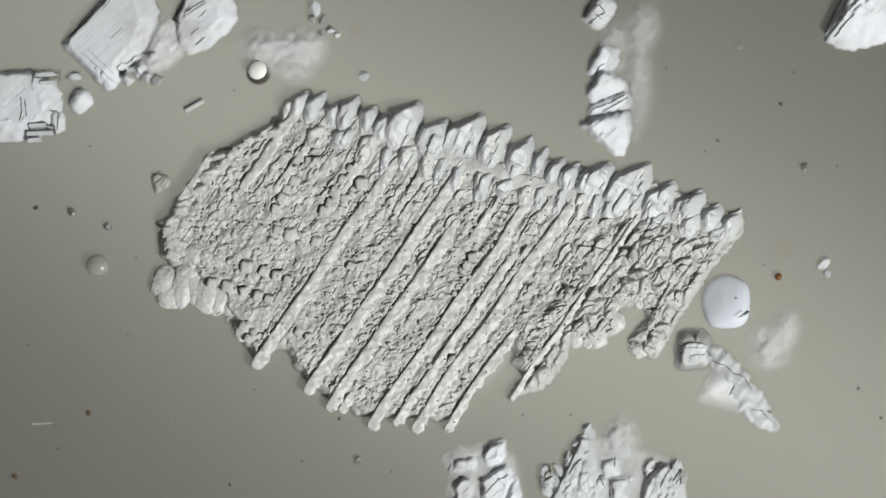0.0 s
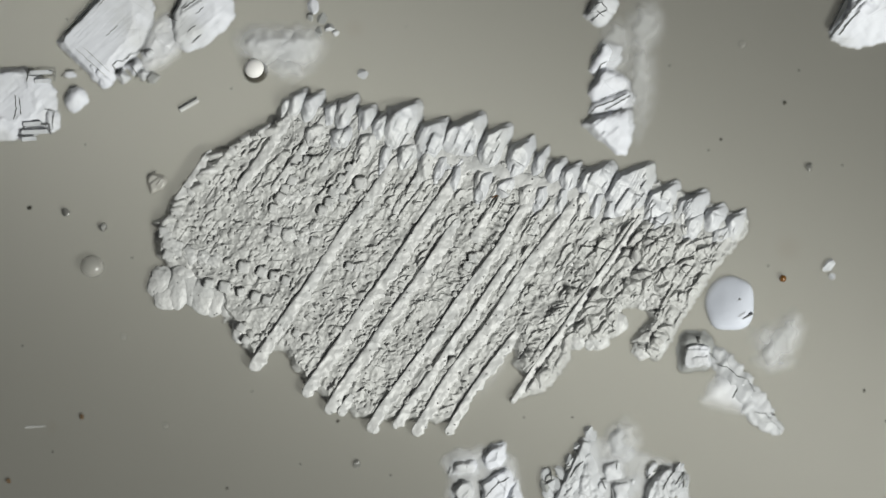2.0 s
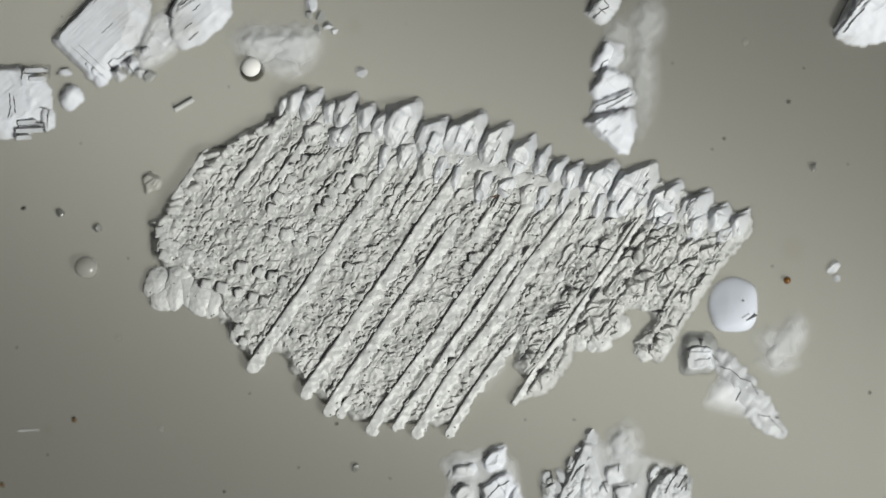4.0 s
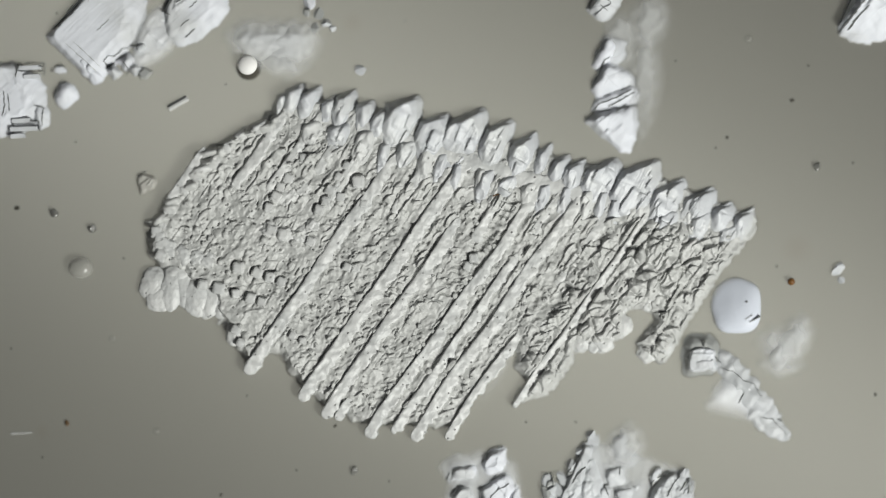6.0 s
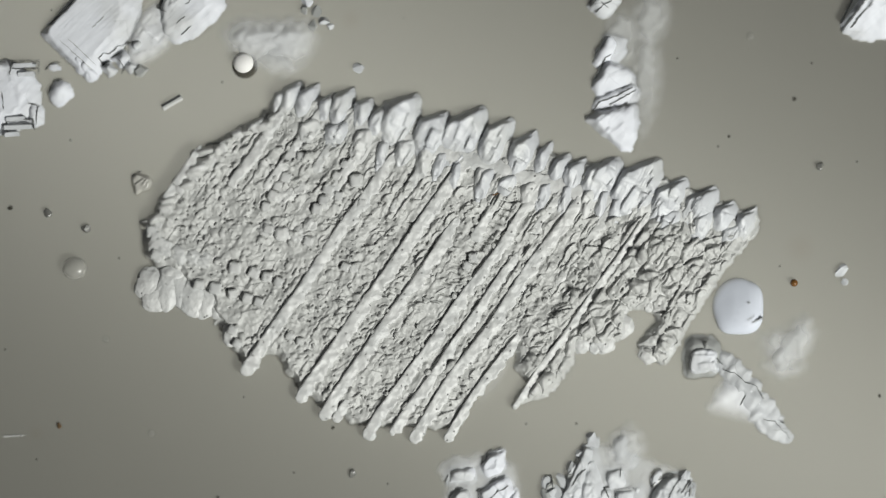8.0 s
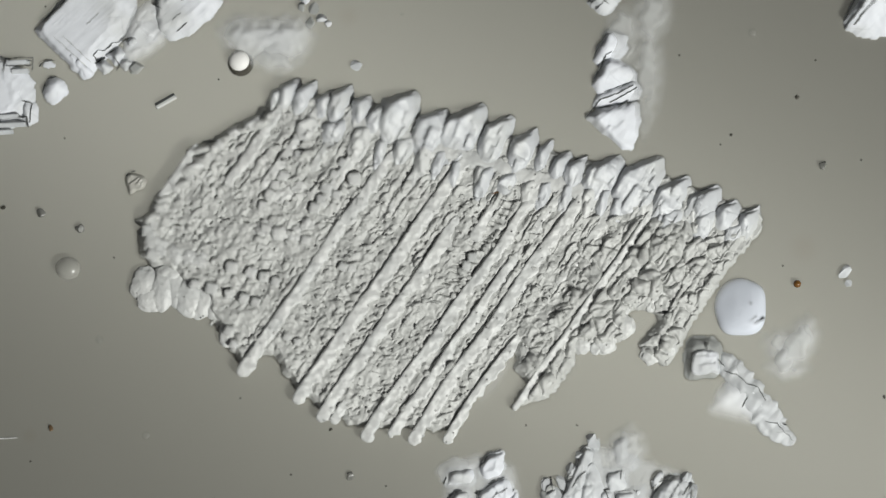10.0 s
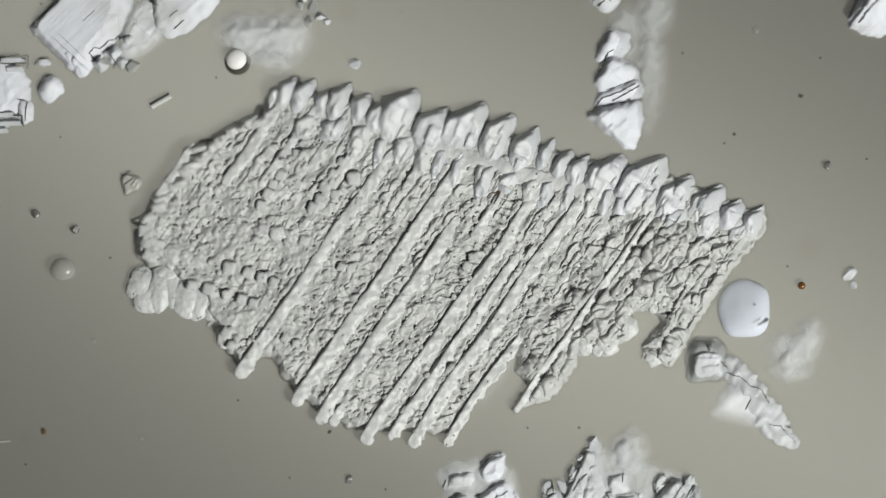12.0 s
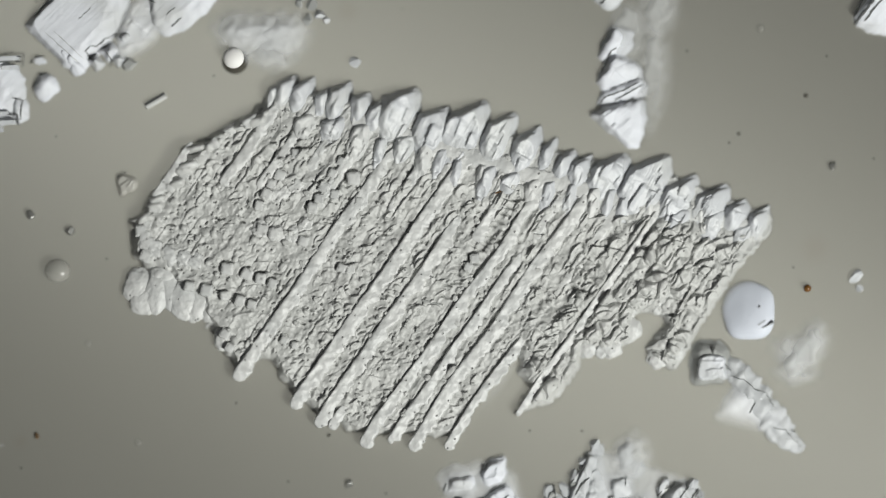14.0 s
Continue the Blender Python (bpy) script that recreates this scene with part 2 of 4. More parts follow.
def pebbles(x, y, size, shift, share=0.6, saw=0.5):
    """Knobs strewn over a surface: some cells hold one, of its own breadth and height."""
    t = 0.9 * shift
    gx, gy = (x * math.cos(t) - y * math.sin(t)) / size, (x * math.sin(t) + y * math.cos(t)) / size
    sx, sy = -0.85 * math.cos(t) - 0.5 * math.sin(t), -0.85 * math.sin(t) + 0.5 * math.cos(t)
    ix, iy = np.floor(gx).astype(int), np.floor(gy).astype(int)
    out = np.zeros(x.shape)
    for i in (-1, 0, 1):
        for j in (-1, 0, 1):
            r = DICE[(ix + i + shift) % 128, (iy + j + 5 * shift) % 128]
            w = DICE[(ix + i + 7 * shift) % 128, (iy + j + 31) % 128]
            ex, ey = gx - (ix + i - 0.2 + 1.4 * r[..., 0]), gy - (iy + j - 0.2 + 1.4 * r[..., 1])
            turn = w[..., 0] * 3.14
            a, b = ex * np.cos(turn) + ey * np.sin(turn), ey * np.cos(turn) - ex * np.sin(turn)
            radius = 0.22 + 0.45 * w[..., 1]
            d = (np.abs(a) ** 2.6 + np.abs(b * (1.0 + 1.1 * w[..., 2])) ** 2.6) ** (1 / 2.6) / radius
            dome = np.clip(1 - d * d, 0, 1) ** 0.45 * (0.3 + 0.7 * r[..., 2]) * (1 + saw * (ex * sx + ey * sy))
            out = np.maximum(out, np.where(r[..., 3] < share, dome, 0))
    return out


def murmur(x, y, size, shift):
    """Smooth noise from -1 to 1."""
    t = 0.37 + 1.1 * shift
    gx, gy = (x * math.cos(t) - y * math.sin(t)) / size, (x * math.sin(t) + y * math.cos(t)) / size
    ix, iy = np.floor(gx).astype(int), np.floor(gy).astype(int)
    fx, fy = gx - ix, gy - iy
    wx, wy = fx ** 3 * (fx * (6 * fx - 15) + 10), fy ** 3 * (fy * (6 * fy - 15) + 10)

    def knot(i, j):
        r = DICE[(ix + i + 11 * shift) % 128, (iy + j + 17 * shift) % 128]
        a = r[..., 0] * 6.283
        return np.cos(a) * (fx - i) + np.sin(a) * (fy - j)
    low = knot(0, 0) * (1 - wx) + knot(1, 0) * wx
    high = knot(0, 1) * (1 - wx) + knot(1, 1) * wx
    return 1.5 * (low * (1 - wy) + high * wy)


def scarps(q, period, soft=0.14):
    """Slopes that rise away from the light and break off: q grows towards the light."""
    f = np.mod(-q / period, 1.0)
    trench = np.exp(-(np.minimum(f, 1 - f) / 0.07) ** 2)
    return np.where(f < 1 - soft, f / (1 - soft), (1 - f) / soft) - 0.75 * trench


def swell(x, y, size, shift):
    """Gentle undulation from -1 to 1."""
    k = 6.283 / size
    return 0.5 * np.sin(k * x + shift + 1.3 * np.sin(0.7 * k * y + 2 * shift)) + 0.5 * np.sin(k * 1.13 * y - 0.6 * shift + 1.5 * np.sin(0.8 * k * x + shift))


def relief(corners, h, wall=1.6, tilt=(-0.15, 0.15), chip=0.004, chip_size=0.03, knob=0.0, knob_size=0.012, ledges=6, ledge=0.004, grain=45, seed=1, step=0.0024, wobble=0.0015, rounding=0.002, gentle=0.4, moat=0.0, lift=None, leaf=False):
    """A crystal over convex plan corners: sloping sides, a tilted top with chips, knobs and
    broken ledges that run along one direction (degrees)."""
    pts = np.array([plan(*c)[:2] for c in corners])
    c = pts.mean(0)
    lo, hi = pts.min(0) - 0.006, pts.max(0) + 0.006
    xs, ys = np.arange(lo[0], hi[0] + step, step), np.arange(lo[1], hi[1] + step, step)
    X, Y = np.meshgrid(xs, ys, indexing="ij")
    total, ditch = np.zeros(X.shape), np.zeros(X.shape)
    ragged = wobble * swell(X, Y, 0.03, seed) + 0.8 * wobble * murmur(X, Y, 0.012, seed % 9)
    for p, q in zip(pts, np.roll(pts, -1, 0)):
        e = (q - p) / np.hypot(*(q - p))
        side = (X - p[0]) * -e[1] + (Y - p[1]) * e[0]
        if (c[0] - p[0]) * -e[1] + (c[1] - p[1]) * e[0] < 0:
            side = -side
            e = -e
        facing = e[1] * 0.72 + e[0] * 0.69
        sheer = 0.89 * -e[0] - 0.45 * e[1] > 0.55 if leaf else facing <= 0.25
        side = (side + ragged) * (1.0 if sheer else gentle)
        total += np.exp(np.clip(-side / rounding, -60, 60))
        if facing < -0.3:
            ditch = np.maximum(ditch, np.exp(-((side - 0.0055) / 0.0022) ** 2) * np.clip(-1.5 * facing, 0, 1))
    d = -rounding * np.log(total)
    top = h + tilt[0] * (X - c[0]) + tilt[1] * (Y - c[1])
    if chip:
        top = top + chip * facets(X + 0.2 * chip_size * murmur(X, Y, chip_size, 3), Y, chip_size, seed, 0.06, 0.8) + 0.8 * chip * murmur(X, Y, 0.03, seed % 7)
    if knob:
        top = top + knob * pebbles(X, Y, knob_size, seed + 3, 0.75)
    r = random.Random(seed)
    span = hi - lo
    for k in range(ledges):
        px, py = lo[0] + span[0] * r.uniform(0.15, 0.85), lo[1] + span[1] * r.uniform(0.15, 0.85)
        a = radians(grain + r.choice((0, 0, 0, 88)) + r.gauss(0, 7))
        ex, ey = math.cos(a), math.sin(a)
        if ex * 0.6 + ey * 0.8 < 0:
            ex, ey = -ex, -ey
        along = (X - px) * ex + (Y - py) * ey
        off = (X - px) * ey - (Y - py) * ex
        half = r.uniform(0.010, 0.03)
        window = np.clip((half - np.abs(along)) / 0.006, 0, 1)
        top = top + ledge * r.uniform(0.5, 1.3) * window * np.where(off > 0, np.exp(-off / 0.009), 0)
    broken = np.clip(0.75 + 0.9 * murmur(X, Y, 0.02, 1 + seed % 5), 0, 1)
    Z = np.minimum(top, np.clip(d, 0, 1) * wall) - moat * ditch * broken
    Z = np.where(d > 0, np.maximum(Z, 0.0008), Z)
    if lift:
        Z = Z + lift(X, Y) * np.clip(d / 0.004, 0, 1)
    Z = np.where(d <= 0, -0.002, np.maximum(Z, -0.002))
    n, m = X.shape
    idx = np.arange(n * m).reshape(n, m)
    q = np.stack((idx[:-1, :-1], idx[1:, :-1], idx[1:, 1:], idx[:-1, 1:]), -1).reshape(-1, 4)
    q = q[(Z.reshape(-1)[q] > 0).any(1)]
    used = np.unique(q)
    back = np.zeros(n * m, int)
    back[used] = np.arange(len(used))
    co = np.stack((X, Y, Z), -1).reshape(-1, 3)[used]
    me = bpy.data.meshes.new("relief")
    me.from_pydata(co.tolist(), [], back[q].tolist())
    bm = bmesh.new()
    bm.from_mesh(me)
    bpy.data.meshes.remove(me)
    return bm


def lump(x, y, rx, ry, rz, turn=0, rough=0.25, seed=0):
    """A rounded body, widest well above its foot on the slide."""
    bm = bmesh.new()
    bmesh.ops.create_icosphere(bm, subdivisions=4, radius=1)
    p, c, s = plan(x, y), math.cos(radians(turn)), math.sin(radians(turn))
    for v in bm.verts:
        k = 1 + rough * noise.noise(v.co * 1.7 + Vector((seed, 0, 0))) + 0.5 * rough * noise.noise(v.co * 4 + Vector((0, seed, 0)))
        a, b = v.co.x * rx * k / 1000, v.co.y * ry * k / 1000
        v.co = Vector((p.x + a * c - b * s, p.y + a * s + b * c, v.co.z * rz * k / 1000))
    low = min(v.co.z for v in bm.verts)
    for v in bm.verts:
        v.co.z = max(0, v.co.z - low - 0.003)
    return bm


def cloud(x, y, rx, ry, high, turn, seed, wall=0.65):
    """A low rounded crystal that thins out all round."""
    r = random.Random(seed)
    c, s = math.cos(radians(turn)), math.sin(radians(turn))
    corners = []
    for k in range(9):
        a = 6.283 * k / 9
        p, q = 1.15 * rx * math.cos(a) * r.uniform(0.85, 1.1), 1.15 * ry * math.sin(a) * r.uniform(0.85, 1.1)
        corners.append((x + p * c - q * s, y + p * s + q * c))
    return relief(corners, high, wall, (-0.05, 0.05), 0.0012, 0.04, 0.001, 0.02, 2, 0.003, 45, seed, 0.003, wobble=0.003, rounding=0.005, gentle=1.0)


def edge_shade_strips(root, corners, high, wall, share, seed, slim=0.7):
    """Narrow dark strips along the far left sides of a crystal over convex plan corners: edge shade put in as colour.
    """
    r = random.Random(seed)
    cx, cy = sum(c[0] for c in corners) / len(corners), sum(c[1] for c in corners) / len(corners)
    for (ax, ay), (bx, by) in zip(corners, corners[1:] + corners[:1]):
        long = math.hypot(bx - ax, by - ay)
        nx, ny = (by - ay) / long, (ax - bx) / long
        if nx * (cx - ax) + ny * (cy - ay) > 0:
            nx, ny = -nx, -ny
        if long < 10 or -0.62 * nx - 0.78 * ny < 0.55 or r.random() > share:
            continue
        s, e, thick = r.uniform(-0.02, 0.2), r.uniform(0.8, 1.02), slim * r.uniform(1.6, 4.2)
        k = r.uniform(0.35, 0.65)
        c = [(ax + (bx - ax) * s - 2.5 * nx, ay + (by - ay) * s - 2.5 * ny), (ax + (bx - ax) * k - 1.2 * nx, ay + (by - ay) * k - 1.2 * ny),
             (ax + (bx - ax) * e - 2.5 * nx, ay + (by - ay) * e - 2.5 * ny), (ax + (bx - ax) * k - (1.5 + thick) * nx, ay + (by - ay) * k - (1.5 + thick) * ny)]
        part("edge_facet", prism(c, 0, (min(high, wall * 0.001 * (1 + thick)) + 0.001) / LOW, 0.03, bevel=0.0004), EDGE_SHADE, root, "dark strip standing in for edge shade")


def hair_cracks(root, lines, breadth=1.3, mat=None):
    """Thin dark strips over the faces of a crystal along plan lines: the shade of cracks put in as colour."""
    clouds = []
    for ob in root.children:
        co = np.empty(3 * len(ob.data.vertices))
        ob.data.vertices.foreach_get("co", co)
        clouds.append(co.reshape(-1, 3))
    cloud_all = np.concatenate(clouds)
    for line in lines:
        r = random.Random(line[0][0])
        way = []
        for (ax, ay), (bx, by) in zip(line, line[1:]):
            n = max(2, int(math.hypot(bx - ax, by - ay) / 3.5))
            way += [(ax + (bx - ax) * k / n + r.gauss(0, 0.5), ay + (by - ay) * k / n + r.gauss(0, 0.5)) for k in range(n)]
        way.append(line[-1])
        bm = bmesh.new()
        rows = []
        for k, (x, y) in enumerate(way):
            p = plan(x, y)
            near = cloud_all[(np.abs(cloud_all[:, 0] - p.x) < 0.003) & (np.abs(cloud_all[:, 1] - p.y) < 0.003)]
            top = 0.0006 + (float(near[:, 2].max()) if len(near) else 0.001)
            ax, ay = way[max(0, k - 1)]
            bx, by = way[min(len(way) - 1, k + 1)]
            long = max(0.5, math.hypot(bx - ax, by - ay))
            w = breadth * (0.3 if k in (0, len(way) - 1) else r.uniform(0.5, 1.4))
            nx, ny = -(by - ay) / long * w, (bx - ax) / long * w
            rows.append([bm.verts.new(plan(x + d * nx, y + d * ny, z)) for d, z in ((-0.5, 0), (-0.5, top), (0.5, top), (0.5, 0))])
        for a, b in zip(rows, rows[1:]):
            for j in range(4):
                bm.faces.new((a[j], a[(j + 1) % 4], b[(j + 1) % 4], b[j]))
        bm.faces.new(rows[0])
        bm.faces.new(rows[-1])
        part("crack", bm, mat or CRACK, root, "thin dark strip of crack shade")


def thing(name, label, category, group="", at=(0, 0, 0)):
    ob = tagged(new(name), label, category, group)
    ob.location = at
    return ob


MOVING = []


def drifting(root, dx, dy):
    """A thing that drifts by plan millimetres over the clip."""
    MOVING.append((root, root.location.copy(), dx, dy))
    return root


# ---- the slide ----
def build_slide():
    bm = bmesh.new()
    bmesh.ops.create_grid(bm, x_segments=40, y_segments=40, size=30)
    ob = new("ground", mesh_of("ground", bm, SLIDE))
    tagged(ob, "olive grey wet glass slide under the crystals", "glass slide", kind="structure")


# ---- the great dendritic crystal ----
TURN = radians(55)
ALONG = Vector((math.cos(TURN), math.sin(TURN)))
ACROSS = Vector((math.sin(TURN), -math.cos(TURN)))
# the plate's outline in the plan, along its upper and its lower edge
UPPER_EDGE = ((286, 442), (290, 410), (312, 352), (345, 318), (366, 285), (400, 262), (450, 232), (505, 200), (560, 182), (650, 200), (720, 212), (790, 232), (860, 245),
              (930, 262), (990, 290), (1060, 305), (1130, 315), (1200, 340), (1262, 368), (1312, 384), (1316, 410), (1290, 440), (1264, 470))
LOWER_EDGE = ((1240, 505), (1212, 548), (1182, 600), (1160, 636), (1120, 622), (1114, 600), (1146, 562), (1128, 540), (1096, 548), (1088, 590), (1050, 608), (1010, 600),
              (1002, 638), (962, 688), (902, 704), (924, 664), (905, 636), (912, 598), (886, 612), (860, 646), (834, 690), (816, 736), (765, 734), (706, 730), (664, 730), (634, 726), (618, 696), (584, 696),
              (552, 672), (528, 640), (508, 604), (492, 612), (458, 632), (436, 602), (424, 574), (404, 548), (396, 514), (344, 478), (300, 462))
# ribs: across, from, to, width, height
RIBS = ((-.430, -.20, -.09, .018, .013), (-.352, -.12, .05, .022, .012), (-.300, -.09, .09, .019, .0095),
        (-.252, -.02, .11, .017, .0095), (-.207, -.06, .13, .018, .0095), (-.154, -.366, .09, .023, .013), (-.105, .0, .17, .020, .0095),
        (-.051, -.350, .165, .026, .014), (-.004, -.352, .06, .024, .013), (.032, .04, .21, .020, .0095), (.018, -.342, -.29, .020, .009))
RIBS_B = ((.077, -.336, .20, .022, .013), (.109, -.306, .07, .019, .013), (.142, -.296, .22, .025, .013), (.189, -.262, -.03, .019, .011),
          (.112, .10, .24, .019, .009), (.195, .06, .27, .020, .009), (.252, -.152, .26, .014, .021), (.305, .0, .28, .022, .007),
          (.343, .11, .30, .016, .007), (.380, .08, .27, .016, .005))

# cubelets on the plate: x, y, half width
CUBELETS = ((436, 472, 12), (468, 481, 11), (490, 488, 10), (509, 496, 9), (375, 501, 10), (403, 507, 12), (432, 516, 9), (457, 524, 10), (476, 530, 9), (528, 588, 8), (545, 596, 7), (432, 578, 10), (440, 600, 9), (640, 326, 13), (610, 352, 9), (836, 456, 10), (826, 470, 9),
            (500, 352, 11), (488, 370, 9), (508, 335, 9), (521, 321, 11), (548, 287, 10), (560, 257, 9), (492, 409, 11), (512, 414, 10), (559, 428, 10), (585, 359, 10), (574, 374, 11), (593, 340, 11), (607, 318, 9), (621, 299, 9), (621, 471, 9), (635, 473, 9), (649, 364, 9))


def edge_distance(X, Y):
    """How far inside the plate's outline a place lies; less than nothing outside."""
    pts = np.array([plan(*p)[:2] for p in UPPER_EDGE + LOWER_EDGE])
    best, inside = np.full(X.shape, 9.0), np.zeros(X.shape, bool)
    for p, q in zip(pts, np.roll(pts, -1, 0)):
        e = q - p
        k = np.clip(((X - p[0]) * e[0] + (Y - p[1]) * e[1]) / (e @ e), 0, 1)
        best = np.minimum(best, (X - p[0] - k * e[0]) ** 2 + (Y - p[1] - k * e[1]) ** 2)
        if p[1] != q[1]:
            inside ^= ((p[1] > Y) != (q[1] > Y)) & (X < p[0] + e[0] * (Y - p[1]) / e[1])
    return np.sqrt(best) * np.where(inside, 1, -1)


def bed(x, y):
    """The height of the crystal's plate: its far left side is lifted off the glass."""
    return 0.0120 - 0.018 * x + 0.001 * y


class Field:
    """A height field on a square grid, into which small forms are pressed one by one."""

    def __init__(self, x0, x1, y0, y1, step):
        self.x0, self.y0, self.step = x0, y0, step
        self.X, self.Y = np.meshgrid(np.arange(x0, x1, step), np.arange(y0, y1, step), indexing="ij")
        self.h = np.zeros(self.X.shape)

    def near(self, x, y, reach):
        i, j, n = int((x - self.x0) / self.step), int((y - self.y0) / self.step), int(reach / self.step) + 1
        cut = (slice(max(0, i - n), i + n + 1), slice(max(0, j - n), j + n + 1))
        return cut, self.X[cut] - x, self.Y[cut] - y

    def chip(self, x, y, turn, half, high, width, curve=0.3, soft=0.0011):
        """A scale that breaks off steeply on its far side and runs out towards the light."""
        cut, ex, ey = self.near(x, y, half + 2.5 * width)
        a, b = ex * math.cos(turn) + ey * math.sin(turn), ex * math.sin(turn) - ey * math.cos(turn)
        e = b - curve * a * a / half
        window = np.clip(1 - (a / half) ** 2, 0, 1) ** 0.6
        self.h[cut] += high * window * np.clip(e / soft + 0.5, 0, 1) * np.exp(-np.maximum(e, 0) / width)

    def groove(self, x, y, turn, half, deep, width, curve=0.0):
        cut, ex, ey = self.near(x, y, half + 3 * width)
        a, b = ex * math.cos(turn) + ey * math.sin(turn), ex * math.sin(turn) - ey * math.cos(turn)
        e = b - curve * a * a / half
        self.h[cut] -= deep * np.clip(1.2 * (1 - (a / half) ** 2), 0, 1) * np.exp(-(e / width) ** 2)

    def knob(self, x, y, rx, ry, turn, high, power=2.6):
        cut, ex, ey = self.near(x, y, max(rx, ry))
        a, b = ex * math.cos(turn) + ey * math.sin(turn), ex * math.sin(turn) - ey * math.cos(turn)
        d = np.abs(a / rx) ** power + np.abs(b / ry) ** power
        self.h[cut] = np.maximum(self.h[cut], self.h[cut] * 0.4 + high * np.clip(1 - d, 0, 1) ** 0.55)

    def pit(self, x, y, radius, deep):
        cut, ex, ey = self.near(x, y, 3 * radius)
        self.h[cut] -= deep * np.exp(-(ex * ex + ey * ey) / radius ** 2)


def build_plate(root):
    f = Field(-.52, .55, -.335, .285, 0.00098)
    X, Y = f.X, f.Y
    U, V = X * ACROSS.x + Y * ACROSS.y, X * ALONG.x + Y * ALONG.y
    right = np.clip((U - 0.19 + 0.04 * murmur(U, V, 0.1, 2)) / 0.07, 0, 1)
    upper = np.clip((V + 0.02 - 0.25 * U + 0.05 * murmur(U, V, 0.1, 9)) / 0.06, 0, 1) * (1 - right)
    f.h += 0.0036 * murmur(U, V, 0.055, 3) + 0.0026 * murmur(U, V, 0.021, 4) + 0.0014 * murmur(U, V, 0.009, 6) + 0.0005 * murmur(U, V, 0.0045, 5)
    # thin broken rows between the ribs
    along = U + 0.004 * murmur(U, V, 0.05, 21) + 0.0024 * murmur(U, V, 0.014, 22)
    rows = np.clip(0.15 + 1.7 * murmur(1.6 * U, 0.5 * V, 0.03, 23), 0, 1) * scarps(along, 0.0195, 0.1)
    f.h += rows * (0.0016 + 0.0034 * upper + 0.0010 * right)
    # rows of rounded lumps in the right part
    A, B = U + 0.006 * murmur(U, V, 0.022, 12), V + 0.006 * murmur(U, V, 0.022, 13)
    f1, f2, dx, dy, who = cells(A, 0.85 * B, 0.027, 4)
    f.h += right * (0.3 + 0.7 * who[..., 2]) * 0.0120 * np.clip((f2 - f1) / 0.26, 0, 1) ** 0.6 * (1 + 0.5 * (0.4 * dy - 0.9 * dx))
    r = random.Random(8)
    # bare stretches and crowded ones
    crowd = np.clip(0.5 + 1.3 * murmur(U, V, 0.06, 14), 0, 1)
    placed = 0
    while placed < 1900:
        i, j = r.randrange(X.shape[0]), r.randrange(X.shape[1])
        x, y = X[i, j], Y[i, j]
        if r.random() > (0.25 + 0.75 * crowd[i, j]) * (1 - 0.76 * right[i, j]) * (1 - 0.45 * upper[i, j]):
            continue
        placed += 1
        calm = 0.45 if U[i, j] < -0.10 and V[i, j] < -0.13 else 1.0
        if right[i, j] > r.random():
            turn = radians(r.choice((22, 22, 30, 60, 60, -50, 170, 200)) + r.gauss(0, 14))
            f.chip(x, y, turn, r.uniform(.008, .022), r.uniform(.0035, .0085), r.uniform(.007, .014), r.uniform(0.1, 0.8), 0.0016)
        elif upper[i, j] > r.random():
            turn = radians(r.choice((54, 54, 40, 20)) + r.gauss(0, 10))
            f.chip(x, y, turn, r.uniform(.006, .020), .0016 + .0062 * r.random() ** 1.8, r.uniform(.004, .010), r.uniform(-0.2, 0.5))
        else:
            turn = radians(r.choice((20, 24, -12, 50)) + r.gauss(0, 10))
            f.chip(x, y, turn, r.uniform(.003, .012) * (1 + 0.6 * r.random() ** 4), calm * (.0012 + .0062 * r.random() ** 2.2), r.uniform(.0022, .008), r.uniform(-0.3, 0.6))
    # short dark clefts, pits in swarms, and small knobs
    for _ in range(1000):
        x, y = r.uniform(-.5, .53), r.uniform(-.32, .27)
        if 0.819 * x - 0.574 * y > 0.19 and r.random() < 0.75:
            continue
        f.groove(x, y, radians(r.choice((20, 24, 54, 54, -14)) + r.gauss(0, 9)), r.uniform(.002, .009), .002 + .007 * r.random() ** 1.6, r.uniform(.0010, .0015), r.uniform(-.3, .5))
    for _ in range(260):
        x, y = r.uniform(-.5, .53), r.uniform(-.32, .27)
        for _ in range(r.randrange(1, 8)):
            f.pit(x + r.gauss(0, .012), y + r.gauss(0, .012), r.uniform(.0012, .0020), r.uniform(.004, .008))
    for _ in range(260):
        x, y = r.uniform(-.5, .53), r.uniform(-.32, .27)
        w = r.uniform(.004, .008)
        f.knob(x, y, w, w * r.uniform(.6, 1), r.uniform(0, 3), r.uniform(.003, .006))
    # the comb of cross walls between two long ribs
    for k in range(15):
        v = -.06 + .0135 * k + r.gauss(0, .002)
        u = .045 + r.gauss(0, .004)
        f.groove(u * ACROSS.x + v * ALONG.x, u * ACROSS.y + v * ALONG.y, radians(-18 + r.gauss(0, 8)), r.uniform(.009, .017), .0070, .0014, r.uniform(-.1, .1))
    # comb walls that stand off the long thin rib towards the lower end
    for k in range(13):
        v = -.075 + .0145 * k + r.gauss(0, .002)
        u = .222 + r.gauss(0, .003)
        f.chip(u * ACROSS.x + v * ALONG.x, u * ACROSS.y + v * ALONG.y, radians(12 + r.gauss(0, 9)), r.uniform(.009, .014), .0050, .006, 0.12)
